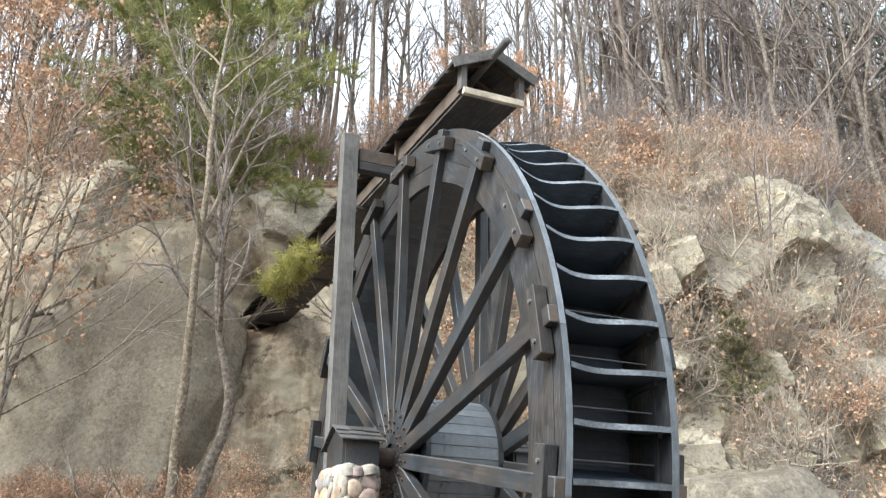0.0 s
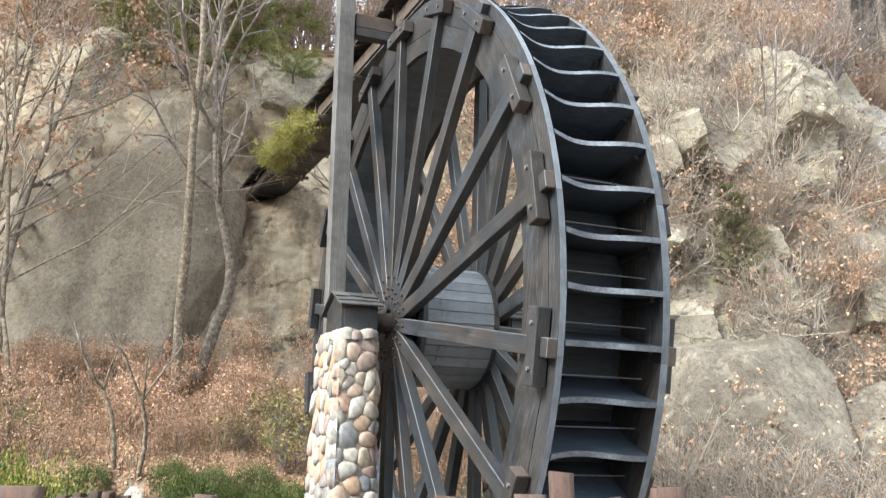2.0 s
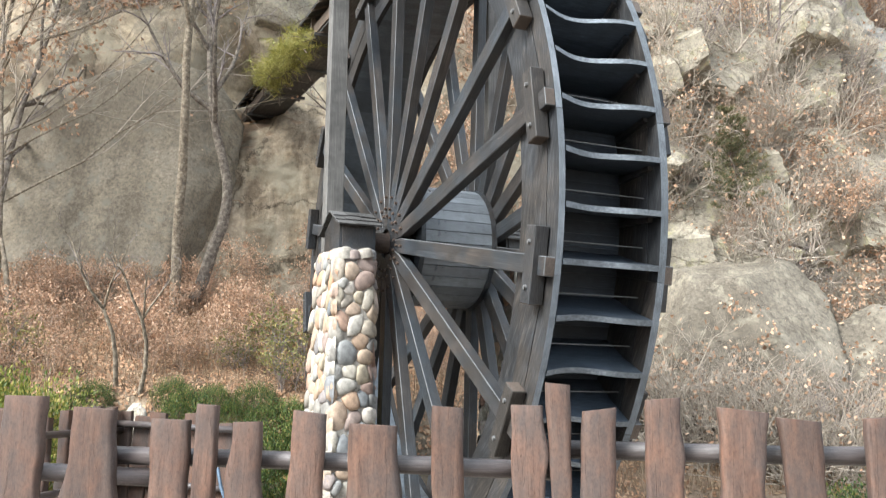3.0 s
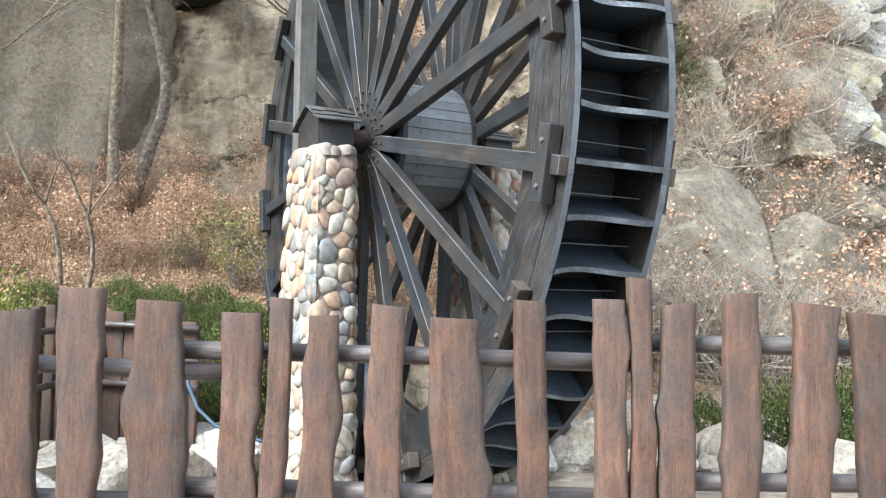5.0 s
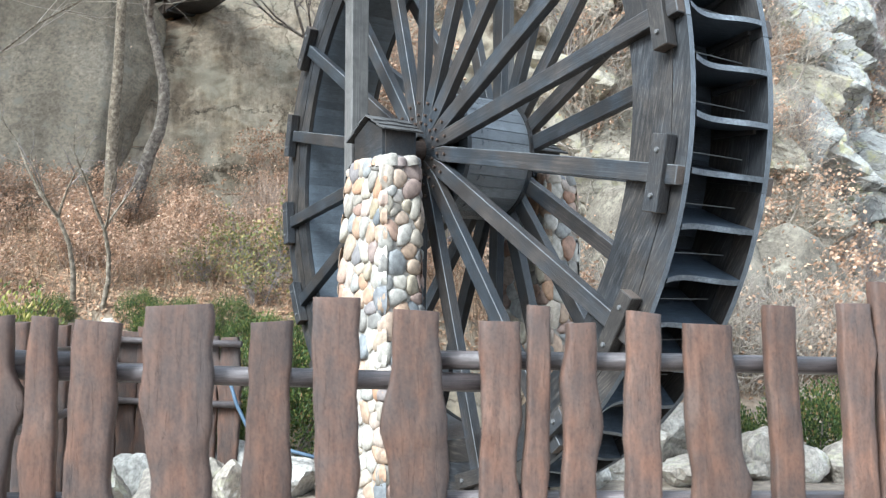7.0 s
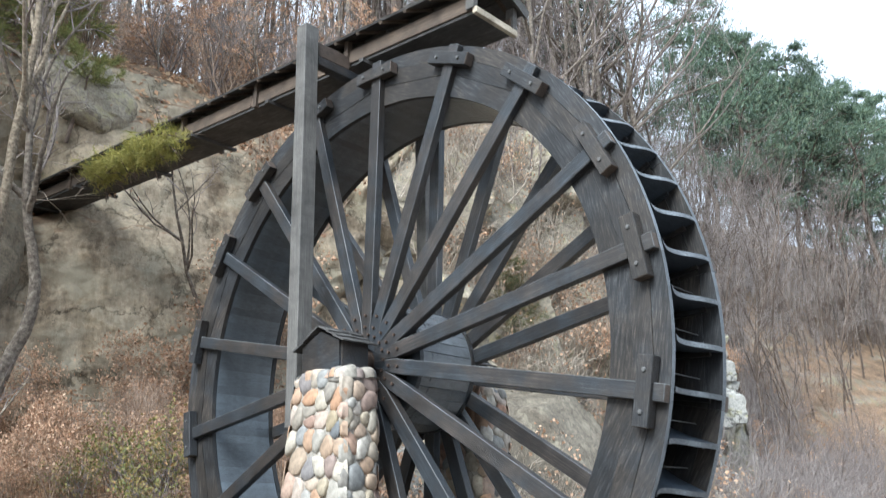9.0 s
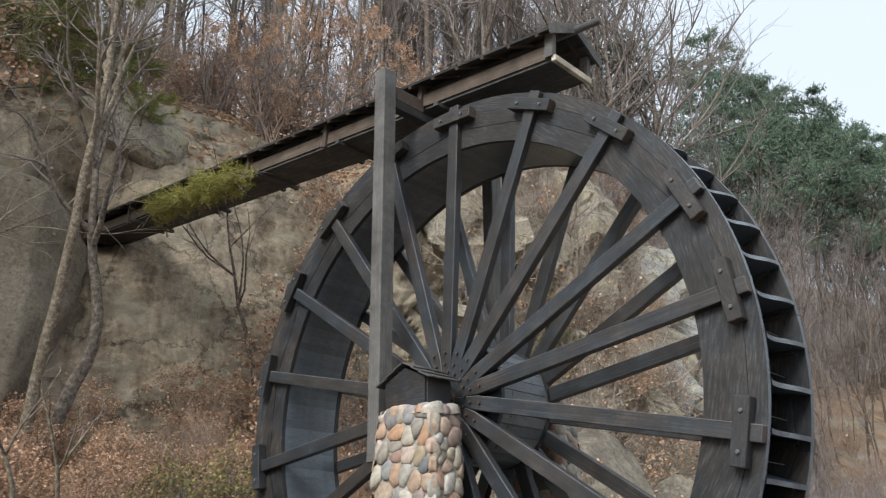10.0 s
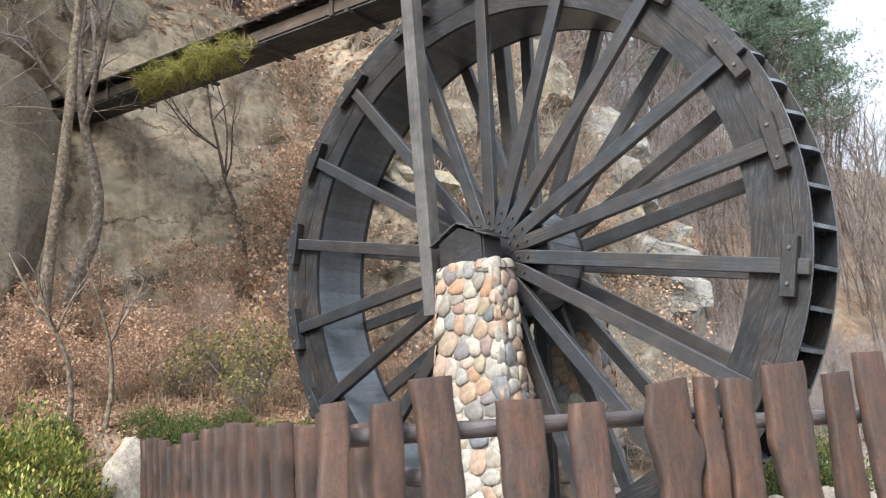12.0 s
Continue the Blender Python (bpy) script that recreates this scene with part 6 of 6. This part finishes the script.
# brush on the far slope
slope_brush = shrub("slope_shrub", 208, 1.7, 9, "spreading bare purple-brown brush", M_TWIG_FAR, None, "slope brush")
plant(slope_brush, [(rng.uniform(10.5, 24), rng.uniform(13.5, 25)) for _ in range(70)], rng, (0.8, 1.5))

# saplings on the bank
sap = bare_tree("sapling", 211, 1.9, 0.032, (M_BARK_PALE, M_TWIG), dict(BARE, pieces=[7, 5, 3, 2], kids=[4, 4, 3], clear=[0.35, 0.2, 0.2], wobble=[0.12, 0.15, 0.18, 0.2]), "crooked grey-brown sapling on the bank", "tree", "bank saplings", single=True)
plant(sap, [(-3.72, 10.1, 1.1), (-3.48, 10.0, 1.0), (-5.55, 11.4, 1.6)], random.Random(21))
weed = shrub("weed_bush", 221, 0.85, 10, "yellow-green weedy bush on the bank", M_TWIG, (900, 0.05, M_WEED), "weed bushes")
plant(weed, [(-1.7, 10.9), (-2.1, 11.2, 0.75), (-1.35, 11.3), (-1.9, 10.4, 0.7), (-2.5, 10.8, 0.6), (-5.2, 10.4, 0.7)], rng, (0.8, 1.1))


# clipped evergreens and dark azaleas
def bush(name, seed, rx, ry, rz, count, size, mat, label, group):
    rng = random.Random(seed)
    g = Geo()
    for _ in range(count):
        a, c = rng.uniform(0, 6.283), rng.uniform(-0.35, 1)
        s = math.sqrt(max(0, 1 - c * c))
        rad = rng.uniform(0.6, 1.1) ** 0.6 * (1 + 0.14 * math.sin(3 * a + seed) + 0.13 * math.sin(7 * a + 5 * c) + 0.08 * math.sin(13 * a - 9 * c))
        p = Vector((rx * s * math.cos(a) * rad, ry * s * math.sin(a) * rad, rz * (c * rad + 0.3)))
        d = (p + Vector((rng.gauss(0, 0.3), rng.gauss(0, 0.3), 0.3 + rng.gauss(0, 0.3)))).normalized()
        b = d.orthogonal().normalized()
        b.rotate(Matrix.Rotation(rng.uniform(0, 6.28), 3, d))
        L, w = size * rng.uniform(0.7, 1.3), size * 0.26
        e = d.cross(b)
        g.add([p, p + d * L * 0.5 + b * w + e * w * 0.3, p + d * L, p + d * L * 0.5 - b * w + e * w * 0.3], [(0, 1, 2), (0, 2, 3)])
    t = thing(name, Matrix.Identity(4), label, "bush", group)
    part("foliage", g, [mat], t)
    st = Geo()
    for _ in range(14):
        a = rng.uniform(0, 6.28)
        st.tube([(0.1 * rx * math.cos(a), 0.1 * ry * math.sin(a), -0.1), (0.6 * rx * math.cos(a), 0.6 * ry * math.sin(a), rz * rng.uniform(0.4, 1.0))], [0.012, 0.006], 4, caps=False)
    part("stemwork", st, [M_BARK], t)
    return t


hedge = bush("hedge_bush", 231, 0.75, 0.6, 0.75, 11000, 0.042, M_HEDGE, "dense bright green evergreen bush", "evergreen bushes")
azalea = bush("azalea_bush", 232, 0.6, 0.45, 0.55, 6000, 0.04, M_HEDGE_DARK, "dark green azalea bush", "azalea bushes")
plant(hedge, [(-4.25, 9.1, 1.15), (-4.6, 8.7, 1.1), (-5.3, 9.0, 1.4), (-5.8, 9.1, 1.3), (-6.7, 9.0, 1.3), (-4.4, 8.0, 1.1), (-5.4, 7.6, 1.2)], rng)
plant(azalea, [(-3.9, 9.75, 0.42), (-2.85, 9.7, 0.6), (-2.5, 9.5, 0.7), (-2.05, 9.55, 0.72), (-1.6, 9.6, 0.8), (-2.2, 9.25, 0.8), (-1.55, 9.3, 0.95), (-1.15, 9.5, 0.9), (-2.75, 9.2, 0.7), (-3.05, 9.9, 0.42), (-2.6, 9.95, 0.36), (-2.15, 10.0, 0.46), (-1.75, 10.0, 0.4), (-1.35, 10.0, 0.5), (-2.83, 9.8, 0.5), (-2.38, 9.85, 0.4), (-1.95, 9.85, 0.54), (-1.55, 9.85, 0.52), (3.6, 8.2, 1.0), (4.3, 8.4, 1.1), (5.0, 8.5, 1.1), (2.9, 8.6, 0.8)], rng)

# pine bough lying over the trough
bough, rngb = Geo(), random.Random(6)
wood_b = Geo()
for k in range(330):
    s = rngb.random()
    p = Vector((4.6 + 1.9 * s + rngb.gauss(0, 0.09), 0.45 + rngb.gauss(0, 0.12), -0.06 - 0.08 * s + rngb.gauss(0, 0.07) * (1.2 - 0.5 * s)))
    d = Vector((rngb.uniform(-0.6, 0.9), 0.5 + rngb.gauss(0, 0.4), rngb.gauss(-0.1, 0.5))).normalized()
    tuft_geo(bough, p, d, 0.15, 22, 0.0035, rngb)
    if k % 4 == 0:
        wood_b.tube([p - d * 0.25, p], [0.008, 0.004], 4)
bo = thing("pine_bough", TROUGH.matrix_world.copy(), "yellow-green pine bough lying over the flume's edge", "pine bough")
part("needle_spray", bough, [M_NEEDLE_YEL], bo)
tagged(part("twigwork", wood_b, [M_BARK_DARK], bo), kind="stuff")


# ---- litter and dry grass ----
def scatter_leaves(count, x0, x1, q0, q1, seed, size, mat, name, label):
    rng = random.Random(seed)
    g = Geo()
    for _ in range(count):
        x = rng.uniform(x0, x1)
        y = float(cliff_y(x)) + rng.uniform(q0, q1)
        p, n, _, _ = TERRAIN.ray_cast(Vector((x, y, 60)), Vector((0, 0, -1)))
        if not p or n.z < 0.45:
            continue
        a = n.orthogonal().normalized()
        a.rotate(Matrix.Rotation(rng.uniform(0, 6.28), 3, n))
        a = (a + n * rng.uniform(-0.1, 0.5)).normalized()
        b = a.cross(n).normalized()
        c = p + n * 0.012
        s = size * rng.uniform(0.6, 1.3)
        g.add([c - a * s * 0.5, c + b * s * 0.3 + n * s * 0.15, c + a * s * 0.5 + n * s * 0.1, c - b * s * 0.3 + n * s * 0.12], [(0, 1, 2), (0, 2, 3)])
    return tagged(part(name, g, [mat]), label, "leaf litter", kind="stuff")


scatter_leaves(36000, -8, 2.4, -3.9, 0.2, 301, 0.055, M_LITTER, "bank_leaf_litter", "fallen brown leaves covering the bank")
scatter_leaves(4000, 2.4, 12, -3.6, -0.2, 304, 0.07, M_LITTER, "scree_leaf_litter", "fallen brown leaves among the rocks")
scatter_leaves(14000, 11, 27, -3.6, 9, 303, 0.13, M_LITTER, "far_leaf_litter", "fallen brown leaves covering the far slope")
scatter_leaves(20000, -11, 15, 1.4, 9, 302, 0.12, M_LITTER, "slope_leaf_litter", "fallen brown leaves covering the upper slope")


def dry_grass(count, seed):
    rng = random.Random(seed)
    g = Geo()
    for _ in range(count):
        x = rng.uniform(-8, 9)
        y = float(cliff_y(x)) + rng.uniform(-3.6, -0.3)
        z = ground_z(x, y)
        a = rng.uniform(0, 6.28)
        h = rng.uniform(0.06, 0.30)
        lean = Vector((math.cos(a), math.sin(a), 0)) * h * rng.uniform(0.2, 1.6)
        s = Vector((-math.sin(a), math.cos(a), 0)) * 0.004
        p = Vector((x, y, z))
        q, r = p + lean * 0.4 + Vector((0, 0, h * 0.65)), p + lean + Vector((0, 0, h * rng.uniform(0.35, 1.0)))
        g.add([p - s, p + s, q + s * 0.8, q - s * 0.8, r], [(0, 1, 2, 3), (3, 2, 4)])
    return tagged(part("dry_grass", g, [M_STRAW]), "thin dry straw-coloured grass on the bank", "grass", kind="stuff")


dry_grass(17000, 311)

# hose by the wheel pit
h = Geo()
h.tube([(-2.12, 8.05, 1.02), (-2.03, 7.97, 0.92), (-1.97, 7.9, 0.74), (-1.88, 7.84, 0.56), (-1.72, 7.78, 0.42), (-1.5, 7.7, 0.36), (-1.2, 7.5, 0.30)], [0.016] * 7, 8)
tagged(part("garden_hose", h, [M_HOSE], smooth=True), "grey-blue garden hose lying over the stones", "hose")
